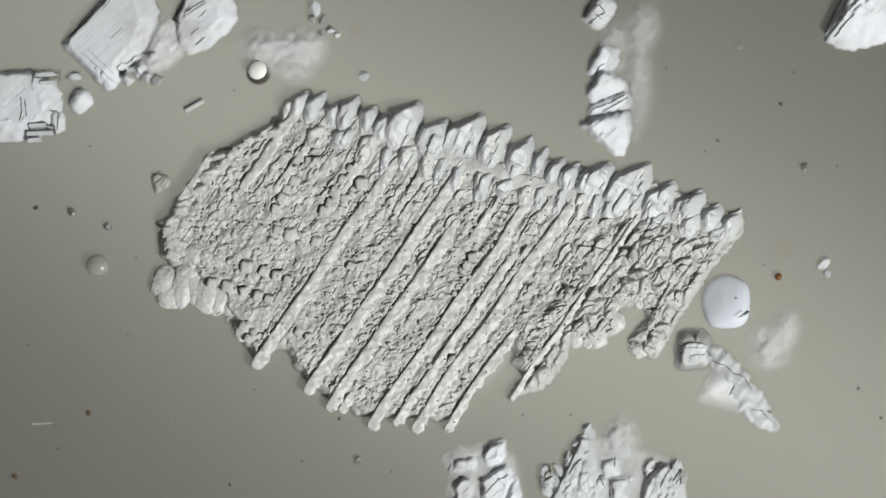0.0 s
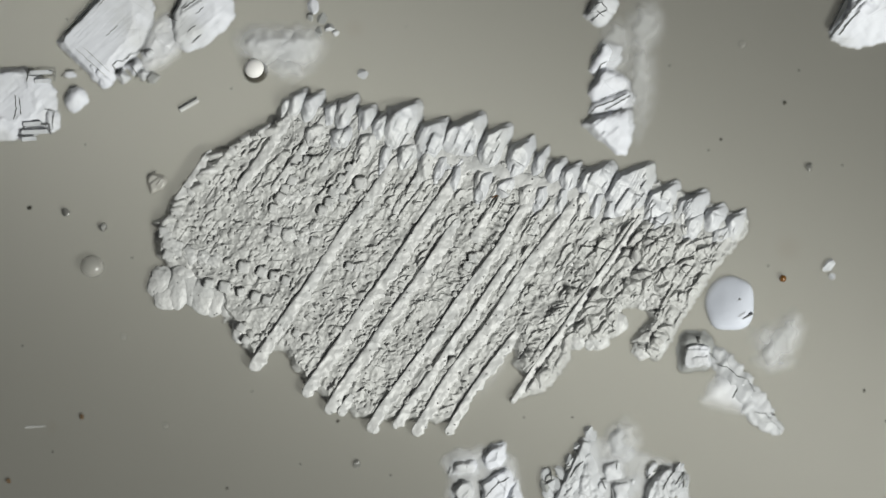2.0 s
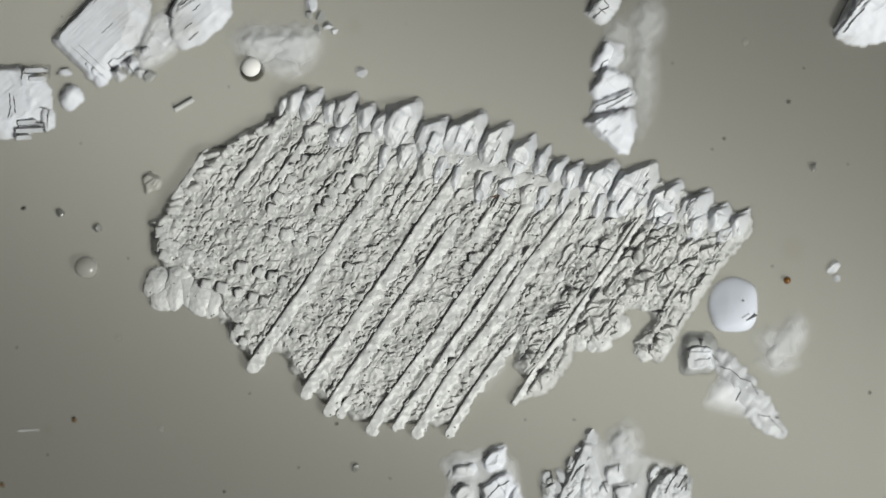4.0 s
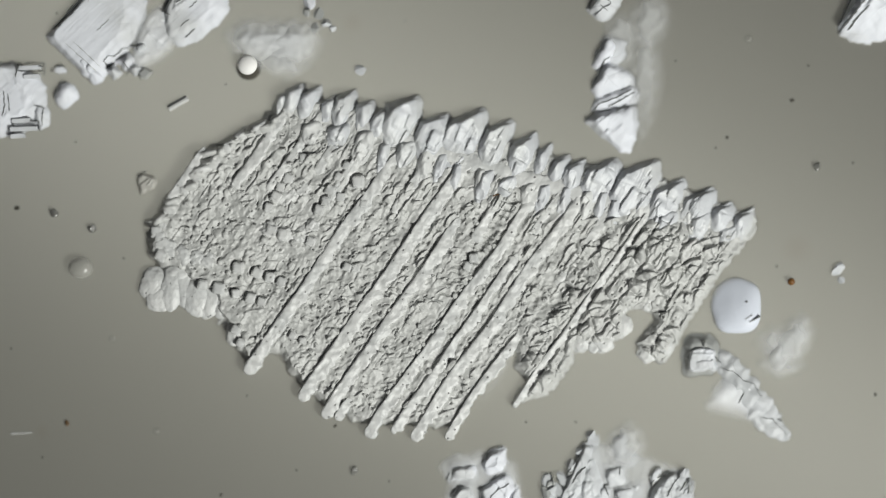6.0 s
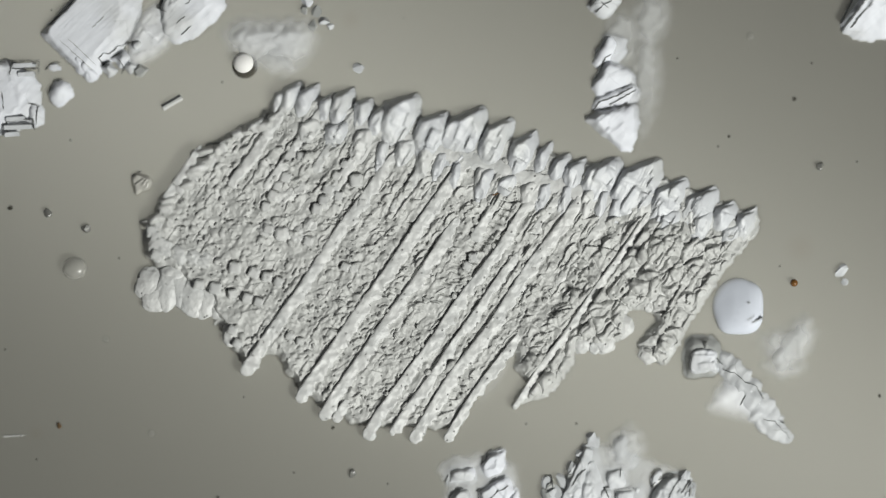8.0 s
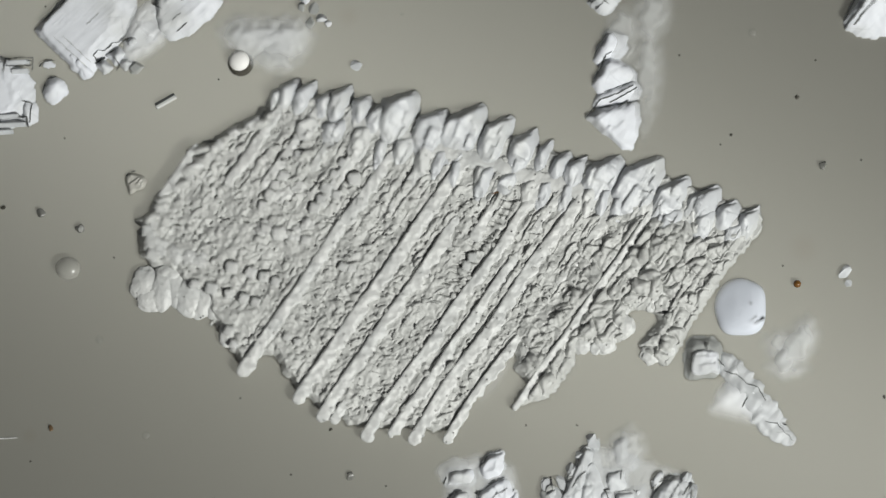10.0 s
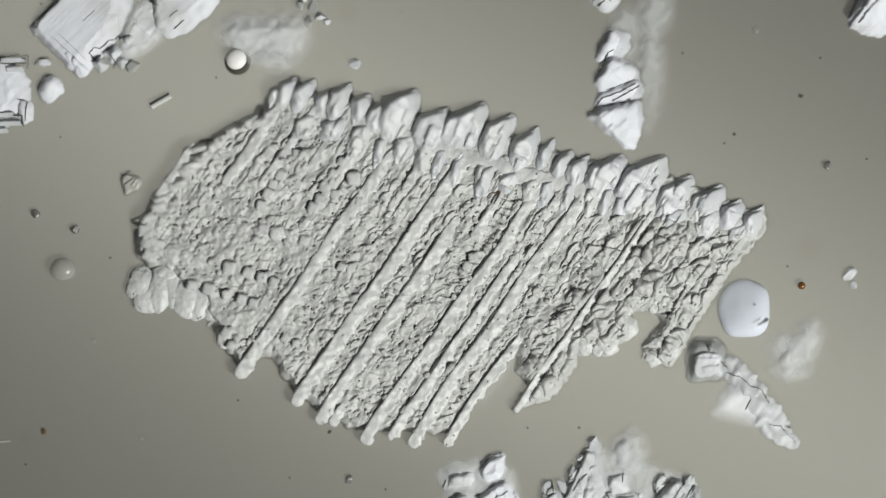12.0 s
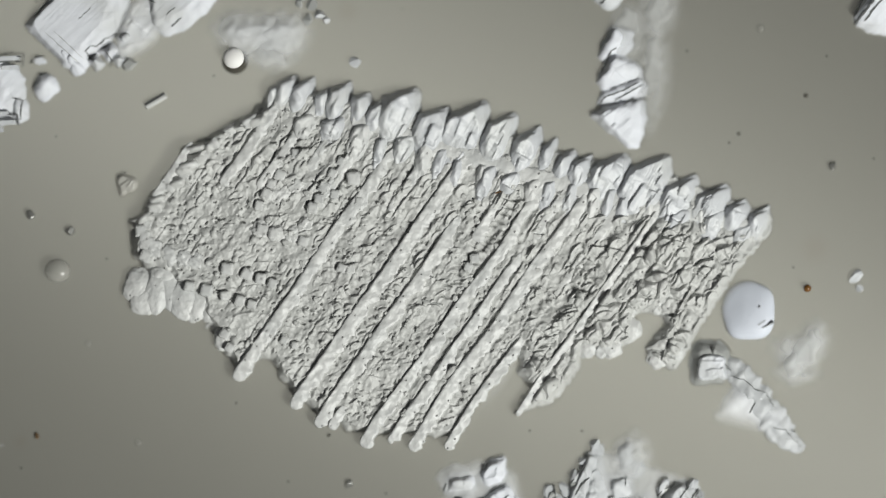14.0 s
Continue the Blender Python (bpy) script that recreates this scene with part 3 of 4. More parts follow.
    # long curved walls round the hollows of the right part
    for x, y, turn, half, curve in ((1060, 440, -12, 40, .1), (1105, 400, 48, 34, .1), (1018, 378, 46, 36, -.2), (1066, 390, 22, 18, .2), (1012, 352, 50, 26, .1), (1150, 420, 14, 20, .2), (1232, 424, 18, 26, .1),
                                    (1190, 432, -70, 14, 0), (1206, 470, 20, 14, .6), (1230, 492, 58, 22, -.2), (1150, 560, 55, 30, .1), (1175, 520, 60, 24, 0), (1000, 510, 25, 20, .5), (1090, 545, 20, 22, .3), (985, 545, 24, 20, .25),
                                    (1130, 480, 10, 18, .2), (1075, 498, 52, 26, 0), (1040, 600, 30, 12, .9), (1125, 608, 12, 14, .8), (1155, 596, 12, 12, .8)):
        p = plan(x, y)
        f.chip(p.x, p.y, radians(turn), half / 1000, .0090, .011, curve, 0.0016)
    # a calm belt under the teeth
    belt = np.interp(X, [(x - 784) / 1000 for x, y in UPPER_EDGE[8:20]], [(441 - y) / 1000 for x, y in UPPER_EDGE[8:20]]) - Y
    f.h *= np.where(X > -0.26, np.clip((belt - 0.03 + 0.015 * murmur(X, Y, 0.05, 19)) / 0.05, 0.25, 1), 1)
    h = f.h.copy()
    # the plate lies low under the ribs
    for u, v0, v1, w, high in RIBS + RIBS_B:
        if high < 0.010:
            continue
        under = np.clip((V - v0) / 0.02, 0, 1) * np.clip((v1 - V) / 0.03, 0, 1) * np.clip((0.62 * w - np.abs(U - u)) / (0.25 * w), 0, 1)
        h = h * (1 - 0.85 * under) - 0.001 * under
    # a notch on the far side of every cubelet
    for x, y, w in CUBELETS:
        p = plan(x, y)
        cut, ex, ey = f.near(p.x, p.y, .03)
        far = np.hypot(ex, ey) + 1e-6
        h[cut] -= 0.007 * np.exp(-((far - 0.00105 * w) / 0.0022) ** 2) * np.clip(0.1 + 1.3 * (0.75 * ey - 0.66 * ex) / far, 0, 1)
    # a crack along the far side of every rib
    for u, v0, v1, w, high in RIBS + RIBS_B:
        inside = np.clip((V - v0) / 0.02, 0, 1) * np.clip((v1 - V) / 0.04, 0, 1)
        h -= 0.0058 * inside * np.exp(-((U - (u - 0.47 * w + 0.003 * murmur(U, V, 0.016, 15))) / 0.0016) ** 2) * np.clip(0.6 + 1.1 * murmur(U, V, 0.03, 16), 0, 1)
    rim = edge_distance(X, Y) + np.where(X < -0.25, 0.008, 0.004) * murmur(X, Y, 0.022, 17) + 0.0025 * murmur(X, Y, 0.010, 18)
    rim = rim + 0.007 * np.clip((-0.2 - V) / 0.05, 0, 1)
    h = h * np.clip(rim / 0.02, 0.4, 1) ** 0.5
    Z = np.minimum(bed(X, Y) + h, np.clip(rim + 0.002, 0, 1) * 1.3)
    Z = np.where(rim > -0.002, np.maximum(Z, 0.001), -0.003)
    idx = np.arange(X.size).reshape(X.shape)
    q = np.stack((idx[:-1, :-1], idx[1:, :-1], idx[1:, 1:], idx[:-1, 1:]), -1).reshape(-1, 4)
    q = q[(Z.reshape(-1)[q] > 0).any(1)]
    used = np.unique(q)
    back = np.zeros(X.size, int)
    back[used] = np.arange(len(used))
    me = bpy.data.meshes.new("plate")
    me.from_pydata(np.stack((X, Y, Z), -1).reshape(-1, 3)[used].tolist(), [], back[q].tolist())
    me.materials.append(PLATE)
    me.polygons.foreach_set("use_smooth", np.ones(len(me.polygons), bool))
    me.update()
    ob = new("plate", me)
    ob.parent = root
    tagged(ob, "grey white crystal plate, knobbly all over")


def rib(root, u, v0, v1, w, h, seed):
    """A beaded rib along the plate, steep on its far left side and toothed on the other."""
    n, m = max(12, int((v1 - v0) / 0.0022)), 13
    bm = bmesh.new()
    rows = []
    for i in range(n + 1):
        s = i / n
        v = v0 + (v1 - v0) * s
        end = min(1, (v - v0) / (0.55 * w), (v1 - v) / 0.05)
        end = math.sqrt(max(0.0, 1 - (1 - end) ** 2))
        bend = 0.0045 * noise.noise(Vector((v * 9, seed, 1)))
        bead = 1 + 0.10 * noise.noise(Vector((v * 75, seed, 0)))
        tooth = 1 + 0.9 * noise.noise(Vector((v * 60, seed, 7))) + 0.5 * noise.noise(Vector((v * 140, seed, 4)))
        row = []
        for j in range(m):
            a = math.pi * j / (m - 1)
            c = -math.cos(a)
            across = u + bend + 0.42 * w * (0.08 + 0.92 * end) * math.copysign(abs(c) ** 0.7, c) * (bead if c < 0 else tooth)
            x, y = across * ACROSS.x + v * ALONG.x, across * ACROSS.y + v * ALONG.y
            lift = 0.36 * h * end * bead * (1 + 0.5 * noise.noise(Vector((v * 21, seed, 12)))) * math.sin(a) ** 0.3 * (1 - 0.25 * c)
            lift += 0.0022 * noise.noise(Vector((x * 90, y * 90, seed))) + 0.0010 * noise.noise(Vector((x * 210, y * 210, seed)))
            row.append(bm.verts.new((x, y, bed(x, y) + lift if 0 < j < m - 1 else 0.001)))
        rows.append(row)
    for a, b in zip(rows, rows[1:]):
        for j in range(m - 1):
            bm.faces.new((a[j], a[j + 1], b[j + 1], b[j]))
    bm.faces.new(rows[0])
    bm.faces.new(rows[-1])
    part("rib", bm, RIB, root, smooth=True)


def cubelet(w, h, seed):
    """A small cube with worn corners, standing on the plate."""
    r = random.Random(seed)
    a = 0.6 + r.uniform(-0.35, 0.35)
    pts = []
    for z, k in ((0, 1.05), (0.8 * h, 1.0), (h, 0.75)):
        for i in range(4):
            b = a + i * math.pi / 2
            pts.append((k * 1.25 * w * math.cos(b) * r.uniform(0.88, 1.08), k * 1.25 * w * math.sin(b) * r.uniform(0.88, 1.08), z * r.uniform(0.93, 1.05)))
    return hull(pts, 0.0012)


# teeth along the upper edge: tip x, tip y, breadth of the far edge, length
TEETH = ((526, 172, 24, 36), (550, 162, 32, 46), (578, 164, 36, 50), (606, 184, 26, 40), (638, 172, 36, 52), (668, 190, 30, 46), (698, 198, 34, 48), (744, 182, 52, 70), (796, 212, 50, 62),
         (856, 202, 62, 80), (902, 224, 44, 66), (946, 244, 42, 62), (972, 264, 26, 46), (1000, 284, 30, 40))
TEETH_B = ((1028, 290, 36, 46), (1084, 288, 54, 60), (1150, 290, 66, 76), (1196, 322, 52, 62), (1246, 340, 48, 58), (1280, 364, 38, 44), (1316, 374, 34, 44))


def tooth(root, x, y, width, length, seed, high=0.008, mat=TOOTH, dark=1.0):
    """A leaf of crystal: a sharp far edge that rises to the tip, and a face that slopes to the light."""
    r = random.Random(seed)
    k = r.uniform(0.22, 0.48)
    c = [(x - width, y + k * width), (x - 0.12 * width, y - 2), (x + 0.07 * width, y + 5), (x + 0.30 * width, y + 0.55 * length),
         (x + 0.16 * width, y + 1.25 * length), (x - 0.55 * width, y + 1.5 * length), (x - 1.05 * width, y + 0.95 * length)]
    c = [(a - 0.34 * (b - y) + r.gauss(0, 1.5), b + r.gauss(0, 1.5)) for a, b in c]
    part("tooth", relief(c, high, 1.5, (-0.10 + r.gauss(0, 0.05), 0.15 + r.gauss(0, 0.03)), 0.0006, 0.05, 0.0004, 0.014, 8, 0.0060, 60, seed, 0.0013, wobble=0.0007, rounding=0.0009, gentle=0.40, moat=0.004, lift=bed, leaf=True), mat, root, smooth=True)
    edge_shade_strips(root, c, high + bed(*plan(x, y)[:2]), 1.6, 0.95 * dark, seed, 0.65)


def build_main():
    root = thing("dendritic_crystal", "large grey white dendritic crystal with parallel ribs and toothed edge", "crystal")
    build_plate(root)
    for i, row in enumerate(RIBS + RIBS_B):
        rib(root, *row, 11.3 * i + 2)
    for i, (x, y, w, length) in enumerate(TEETH + TEETH_B):
        tooth(root, x + 2, y - 4, w, length, i + 141, 0.0090 if i < 9 else 0.0080)
    # a second row of small teeth, and knobs along the far left edge
    r = random.Random(17)
    for i in range(24):
        s = (i + r.uniform(0.1, 0.9)) / 24
        tooth(root, 570 + 730 * s, 206 + 182 * s + 12 * math.sin(s * 3.1) + r.uniform(-12, 6), r.uniform(24, 38), r.uniform(36, 56), 300 + i, 0.0058, TOOTH if i % 3 else RIB, 0.3)
    path = ((294, 444), (300, 385), (342, 328), (398, 264), (455, 231), (508, 203))
    for i in range(34):
        s = i / 33 * 4.999
        a, b = path[int(s)], path[int(s) + 1]
        f = s - int(s)
        p = plan(a[0] + (b[0] - a[0]) * f + r.gauss(9, 4), a[1] + (b[1] - a[1]) * f + r.gauss(8, 4))
        if i % 3 and s > 0.8:
            tooth(root, 1000 * p.x + 794, 429 - 1000 * p.y, r.uniform(18, 44), r.uniform(16, 28), 400 + i, 0.0075, RIB if i % 4 == 1 else PLATE, 0.8)
            continue
        bm = cubelet(r.uniform(.005, .013), r.uniform(.009, .014), 700 + i)
        bmesh.ops.translate(bm, verts=bm.verts, vec=(p.x, p.y, bed(p.x, p.y) - 0.007))
        part("edge_knob", bm, RIB, root)
    for i, (x, y, w) in enumerate(CUBELETS):
        p = plan(x, y)
        bm = cubelet(w / 1100, .0125 if w > 9 else 0.011, 800 + i)
        bmesh.ops.translate(bm, verts=bm.verts, vec=(p.x, p.y, bed(p.x, p.y) - 0.005))
        part("cubelet", bm, RIB, root)
    for k, (x, y, a, b) in enumerate(((315, 439, 15, 17), (343, 450, 16, 15), (366, 454, 14, 14), (384, 460, 13, 13), (489, 408, 15, 13), (516, 416, 16, 14), (541, 416, 14, 13), (562, 402, 15, 11), (520, 352, 18, 12), (548, 338, 15, 11))):
        bm = lump(x, y, a, b, 5, 30, 0.4, 80 + k)
        bmesh.ops.translate(bm, verts=bm.verts, vec=(0, 0, bed(*plan(x, y)[:2]) - 0.004))
        part("knob", bm, RIB, root, smooth=True)
    for k, (x, y, a, b) in enumerate(((1056, 598, 22, 19), (1084, 572, 22, 20), (1018, 602, 17, 15), (1132, 618, 18, 17), (1160, 604, 15, 18))):
        part("knob", lump(x, y, a, b, 7, 20, 0.25, 60 + k), RIB, root, smooth=True)
    # the pale spine under the teeth
    bm = bmesh.new()
    rows = []
    for i in range(160):
        s = i / 159
        x = 640 + 640 * s
        y = 228 + 175 * s + 14 * math.sin(s * 3.0) + 5 * noise.noise(Vector((s * 14, 2, 0)))
        p = plan(x, y)
        row = []
        for j in range(9):
            a = math.pi * j / 8
            w = 0.013 * (1 + 0.6 * noise.noise(Vector((s * 60, j * 0.3, 5))))
            px, py = p.x + 0.26 * w * -math.cos(a), p.y + w * -math.cos(a)
            row.append(bm.verts.new((px, py, bed(px, py) - 0.002 + (0.002 + 0.0048 * math.sin(a) * (1 + 0.5 * noise.noise(Vector((s * 40, j * 0.4, 8)))) if 0 < j < 8 else 0))))
        rows.append(row)
    for a, b in zip(rows, rows[1:]):
        for j in range(8):
            bm.faces.new((a[j], a[j + 1], b[j + 1], b[j]))
    part("spine", bm, RIB, root, "pale smooth spine", True)
    # rounded lobe that hangs out at the far left foot
    for k, (x, y, a, b, c) in enumerate(((294, 502, 27, 30, 9), (302, 524, 25, 24, 9), (320, 510, 22, 36, 10), (342, 506, 20, 36, 9), (364, 522, 23, 33, 10), (386, 532, 22, 27, 9), (410, 536, 22, 25, 9), (436, 532, 18, 26, 9),
                                         (428, 584, 14, 22, 9), (330, 484, 26, 18, 9))):
        part("lobe", lump(x, y, a, b, c, 14 - 9 * (k % 3), 0.15, 90 + k), RIB, root, smooth=True)
    # smooth wings at the lower edge
    part("wing", relief(((930, 704), (966, 696), (1020, 650), (1018, 596), (980, 610)), 0.0105, 0.5, (0, 0), 0.002, 0.03, 0.002, 0.014, 5, 0.003, 50, 7, 0.0016, rounding=0.006), SNOW, root, "smooth pale wing", True)
    part("wing", relief(((826, 738), (850, 660), (892, 606), (916, 624), (884, 690)), 0.010, 0.5, (0, 0), 0.001, 0.03, 0.001, 0.02, 0, 0, 50, 8, rounding=0.006), SNOW, root, "smooth milky wing", True)
    part("wing", relief(((1004, 606), (1050, 600), (1110, 548), (1150, 556), (1106, 606), (1050, 622)), 0.006, 0.4, (0, 0), 0.001, 0.03, 0.001, 0.02, 2, 0.002, 50, 9, rounding=0.006), SNOW, root, "smooth milky wing", True)
    part("wing", relief(((1160, 640), (1200, 590), (1262, 474), (1296, 440), (1290, 470), (1236, 560), (1180, 646)), 0.005, 0.4, (0, 0), 0.001, 0.03, 0.001, 0.02, 0, 0, 50, 10, rounding=0.005), SNOW, root, "smooth milky wing", True)


def build_grains(root):
    """Cubelets and knobs strung along the ribs, as parts of the great crystal."""
    kinds = [mesh_of("grain", gem(1, 1, 1, 70 + k, 16, 0.12), GRAIN) for k in range(7)]
    r = random.Random(3)
    us = np.array([round(r.uniform(-.44, .41) / 0.021) * 0.021 + r.gauss(0, 0.003) for _ in range(900)])
    vs = np.array([r.uniform(-.36, .33) for _ in range(900)])
    xs, ys = us * ACROSS.x + vs * ALONG.x, us * ACROSS.y + vs * ALONG.y
    rim = edge_distance(xs, ys)
    spots = [(x, y, u) for x, y, u, d in zip(xs, ys, us, rim) if d > 0.014][:290]
    for x, y, u in spots:
        size = r.uniform(.003, .0055) * (1.4 if u > 0.22 else 1.0)
        ob = new("grain", kinds[r.randrange(7)])
        ob.parent = root
        ob.location = (x, y, bed(x, y) + 0.0005)
        ob.rotation_euler = (0, 0, r.uniform(0, 6.28))
        ob.scale = (size * r.uniform(0.8, 1.5), size, size * r.uniform(0.7, 1.0))


# ---- the crystals round it ----
def build_blocks():
    g = "crystal clusters round the great crystal"
    # terraced block
    root = thing("block_crystal", "blue white block crystal with stepped corner and dark edge", "crystal", g)
    body = ((106, 78), (206, -30), (262, -44), (292, 40), (284, 70), (192, 166))
    part("body", relief(body, 0.014, 1.9, (-0.03, 0.03), 0.0004, 0.06, 0, 0.01, 0, 0.0022, 42, 11, gentle=0.22, rounding=0.003), CLEAR, root, smooth=True)
    edge_shade_strips(root, list(body), 0.014, 1.9, 1.0, 71, 1.2)
    # steps that follow the block's two edges towards its foot
    for i in range(5):
        k = 9 * i
        part("terrace", relief(((128 + k, 96 + k), (140 + 1.1 * k, 92 + 0.4 * k), (204 + 0.2 * k, 150 + 0.1 * k), (194, 163)), 0.0125 + 0.0009 * i, 1.5, (0, 0), 0, 0.03, 0, 0.01, 0, 0, 42, 90 + i, 0.002), CLEAR, root, smooth=True)
    for i, c in enumerate((((206, 134), (222, 122), (240, 140), (224, 156)), ((222, 120), (248, 104), (264, 118), (246, 138)), ((246, 130), (262, 120), (276, 134), (258, 150)), ((252, 96), (276, 82), (288, 98), (266, 114)))):
        part("step", relief(c, 0.0155 - 0.0015 * i, 1.7, (-0.06, 0.06), 0.001, 0.03, 0, 0.01, 3, 0.003, 42, 12 + i, 0.0018, rounding=0.002, gentle=0.9), CLEAR if i % 2 else ICE, root, smooth=True)
        edge_shade_strips(root, list(c), 0.0145 - 0.0015 * i, 1.7, 0.6, 60 + i)
    for i, (x, y, long) in enumerate(((150, 62, 50), (178, 78, 64), (196, 40, 56), (232, 66, 40), (222, 26, 60), (168, 100, 30))):
        part("streak", relief(((x, y), (x + 0.66 * long, y - 0.74 * long), (x + 0.66 * long + 3, y - 0.74 * long + 2), (x + 4, y + 4)), 0.0150, 1.0, (0, 0), 0, 0.02, 0, 0.01, 0, 0.002, 40, 95 + i, 0.0016), CLEAR, root, smooth=True)
    hair_cracks(root, (((272, 60), (262, 84), (248, 98), (238, 100), (226, 112), (214, 112)), ((214, 112), (206, 121), (216, 134), (226, 124)), ((240, 122), (250, 136), (244, 146))))
    hair_cracks(root, (((142, 90), (196, 140)), ((156, 88), (202, 132)), ((180, 20), (204, -8)), ((196, 70), (216, 50))), 1.0, GREY)
    root = thing("block_crystal", "white slanted block crystal beside a terraced one", "crystal", g)
    body = ((304, 40), (312, 84), (336, 104), (356, 102), (430, 36), (408, -16), (332, -30))
    part("body", relief(body, 0.013, 1.8, (-0.05, 0.04), 0.0008, 0.05, 0, 0.01, 4, 0.003, 40, 13, gentle=0.25, rounding=0.003), CLEAR, root, smooth=True)
    edge_shade_strips(root, list(body), 0.013, 1.8, 0.9, 72, 1.2)
    for i, (x, y, l) in enumerate(((318, 34, 66), (330, 50, 60), (350, 66, 54), (346, 84, 40), (312, 60, 34))):
        part("streak", relief(((x, y), (x + 0.7 * l, y - 0.7 * l), (x + 0.7 * l + 7, y - 0.7 * l + 6), (x + 8, y + 8)), 0.0152 + 0.0006 * (i % 3), 1.6, (-0.1, 0.1), 0.001, 0.02, 0, 0.01, 2, 0.002, 40, 95 + i, 0.002), CLEAR if i % 2 else ICE, root, smooth=True)
    hair_cracks(root, (((316, 6), (306, 36), (321, 43)), ((330, 22), (352, 6), (372, -4)), ((338, 62), (352, 50)), ((345, 81), (362, 66)), ((352, 30), (366, 18))), 1.4)
    root = thing("crystal_film", "thin milky film of crystal between block crystals", "crystal", g)
    part("sheet", relief(((236, 140), (262, 40), (310, 10), (350, 62), (332, 112), (262, 152)), 0.0058, 0.4, (0, 0), 0.0016, 0.04, 0.001, 0.03, 6, 0.003, 60, 73, rounding=0.006, gentle=0.8), SNOW, root, smooth=True)
    root = thing("pebble_crystal", "small clear pebble crystal wedged between blocks", "crystal", g)
    part("body", relief(((282, 84), (290, 62), (306, 62), (320, 92), (308, 106), (288, 102)), 0.012, 1.6, (-0.1, 0.1), 0.002, 0.02, 0, 0.01, 2, 0.003, 42, 14, 0.0018, rounding=0.003), ICE, root, smooth=True)
    edge_shade_strips(root, list(((282, 84), (290, 62), (306, 62), (320, 92), (308, 106), (288, 102))), 0.016, 2.0, 0.85, 73)
    root = thing("pebble_crystal", "small dark octahedral crystal beside a block", "crystal", g)
    part("body", prism(((262, 140), (275, 128), (292, 138), (280, 152), (268, 152)), 0, 0.03, 0.4, bevel=0.001), GREY, root)
    # banded block
    root = thing("banded_crystal", "white block crystal with dark banded bars", "crystal", g)
    part("body", relief(((-60, 130), (60, 120), (106, 148), (124, 180), (100, 242), (30, 264), (-60, 250)), 0.013, 1.8, (-0.03, 0.03), 0.0014, 0.05, 0.0006, 0.02, 8, 0.003, 88, 15, gentle=0.25, rounding=0.004), CLEAR, root, smooth=True)
    edge_shade_strips(root, list(((-60, 130), (60, 120), (106, 148), (124, 180), (100, 242), (30, 264), (-60, 250))), 0.013, 1.8, 0.85, 74)
    for i, (x, y, l) in enumerate(((80, 132, 40), (84, 147, 30), (66, 222, 34), (70, 236, 50), (60, 248, 26))):
        part("bar", prism(((x - l / 2, y - 3), (x + l / 2, y - 5), (x + l / 2 + 2, y + 3), (x - l / 2, y + 5)), 0.02, 0.050, 0.1, tilt=(0, 0.3), bevel=0.0008), ICE, root)
    part("shoulder", relief(((88, 190), (112, 194), (118, 228), (98, 240), (84, 225)), 0.014, 1.6, (-0.1, 0.1), 0.002, 0.02, 0, 0.01, 3, 0.003, 80, 16), CLEAR, root, smooth=True)
    hair_cracks(root, (((58, 149), (60, 125), (106, 123), (104, 146)), ((62, 131), (103, 129)), ((61, 138), (104, 136)), ((52, 247), (52, 227), (96, 222), (98, 240)), ((36, 170), (39, 196), (34, 215)), ((44, 176), (47, 206)), ((88, 196), (104, 200), (100, 232))), 1.5)
    root = thing("pebble_crystal", "rounded white pebble crystal with dark far edge", "crystal", g)
    part("body", relief(((118, 184), (126, 158), (146, 152), (168, 164), (170, 190), (154, 206), (126, 204)), 0.012, 1.5, (-0.1, 0.1), 0.002, 0.025, 0.001, 0.012, 5, 0.004, 60, 17, 0.002, rounding=0.004), CLEAR, root, smooth=True)
    edge_shade_strips(root, list(((118, 184), (126, 158), (146, 152), (168, 164), (170, 190), (154, 206), (126, 204))), 0.016, 1.7, 0.85, 75)
    root = thing("pebble_crystal", "rounded white pebble crystal with dark far edge", "crystal", g)
    part("body", relief(((112, 142), (120, 128), (142, 126), (154, 138), (140, 148), (120, 150)), 0.010, 1.5, (-0.1, 0.1), 0.002, 0.02, 0, 0.01, 4, 0.003, 60, 18, 0.002, rounding=0.004), CLEAR, root, smooth=True)
    edge_shade_strips(root, list(((112, 142), (120, 128), (142, 126), (154, 138), (140, 148), (120, 150))), 0.013, 1.7, 0.85, 76)
    # soft lump and bead
    root = drifting(thing("lump_crystal", "pale lumpy crystal lying out of focus", "crystal", g), -10, 8)
    for k, row in enumerate(((490, 84, 80, 56, .018, 0), (530, 88, 64, 56, .018, 20), (512, 118, 54, 40, .016, 0), (456, 80, 46, 44, .014, 0))):
        part("knob", cloud(*row, 3 + k, 0.45), MIST, root, smooth=True)
    bead = drifting(thing("bead", "bright milky round bead with a dark ring standing in for refraction at the rim against a lumpy crystal", "bead", "", plan(455, 124)), -10, 8)
    bm = bmesh.new()
    bmesh.ops.create_uvsphere(bm, u_segments=32, v_segments=20, radius=0.017)
    bmesh.ops.scale(bm, verts=bm.verts, vec=(1, 1, 0.6))
    bmesh.ops.translate(bm, verts=bm.verts, vec=(0, 0, 0.013))
    part("ball", bm, BEAD, bead, smooth=True)
    # the refraction's dark crescent, put in as a dark ring off centre
    bm = bmesh.new()
    bmesh.ops.create_cone(bm, cap_ends=True, segments=36, radius1=0.0215, radius2=0.017, depth=0.008)
    bmesh.ops.translate(bm, verts=bm.verts, vec=(0.002, -0.004, 0.004))
    part("rim", bm, DUST_AND_RIM, bead, "dark ring standing in for refraction at the rim")
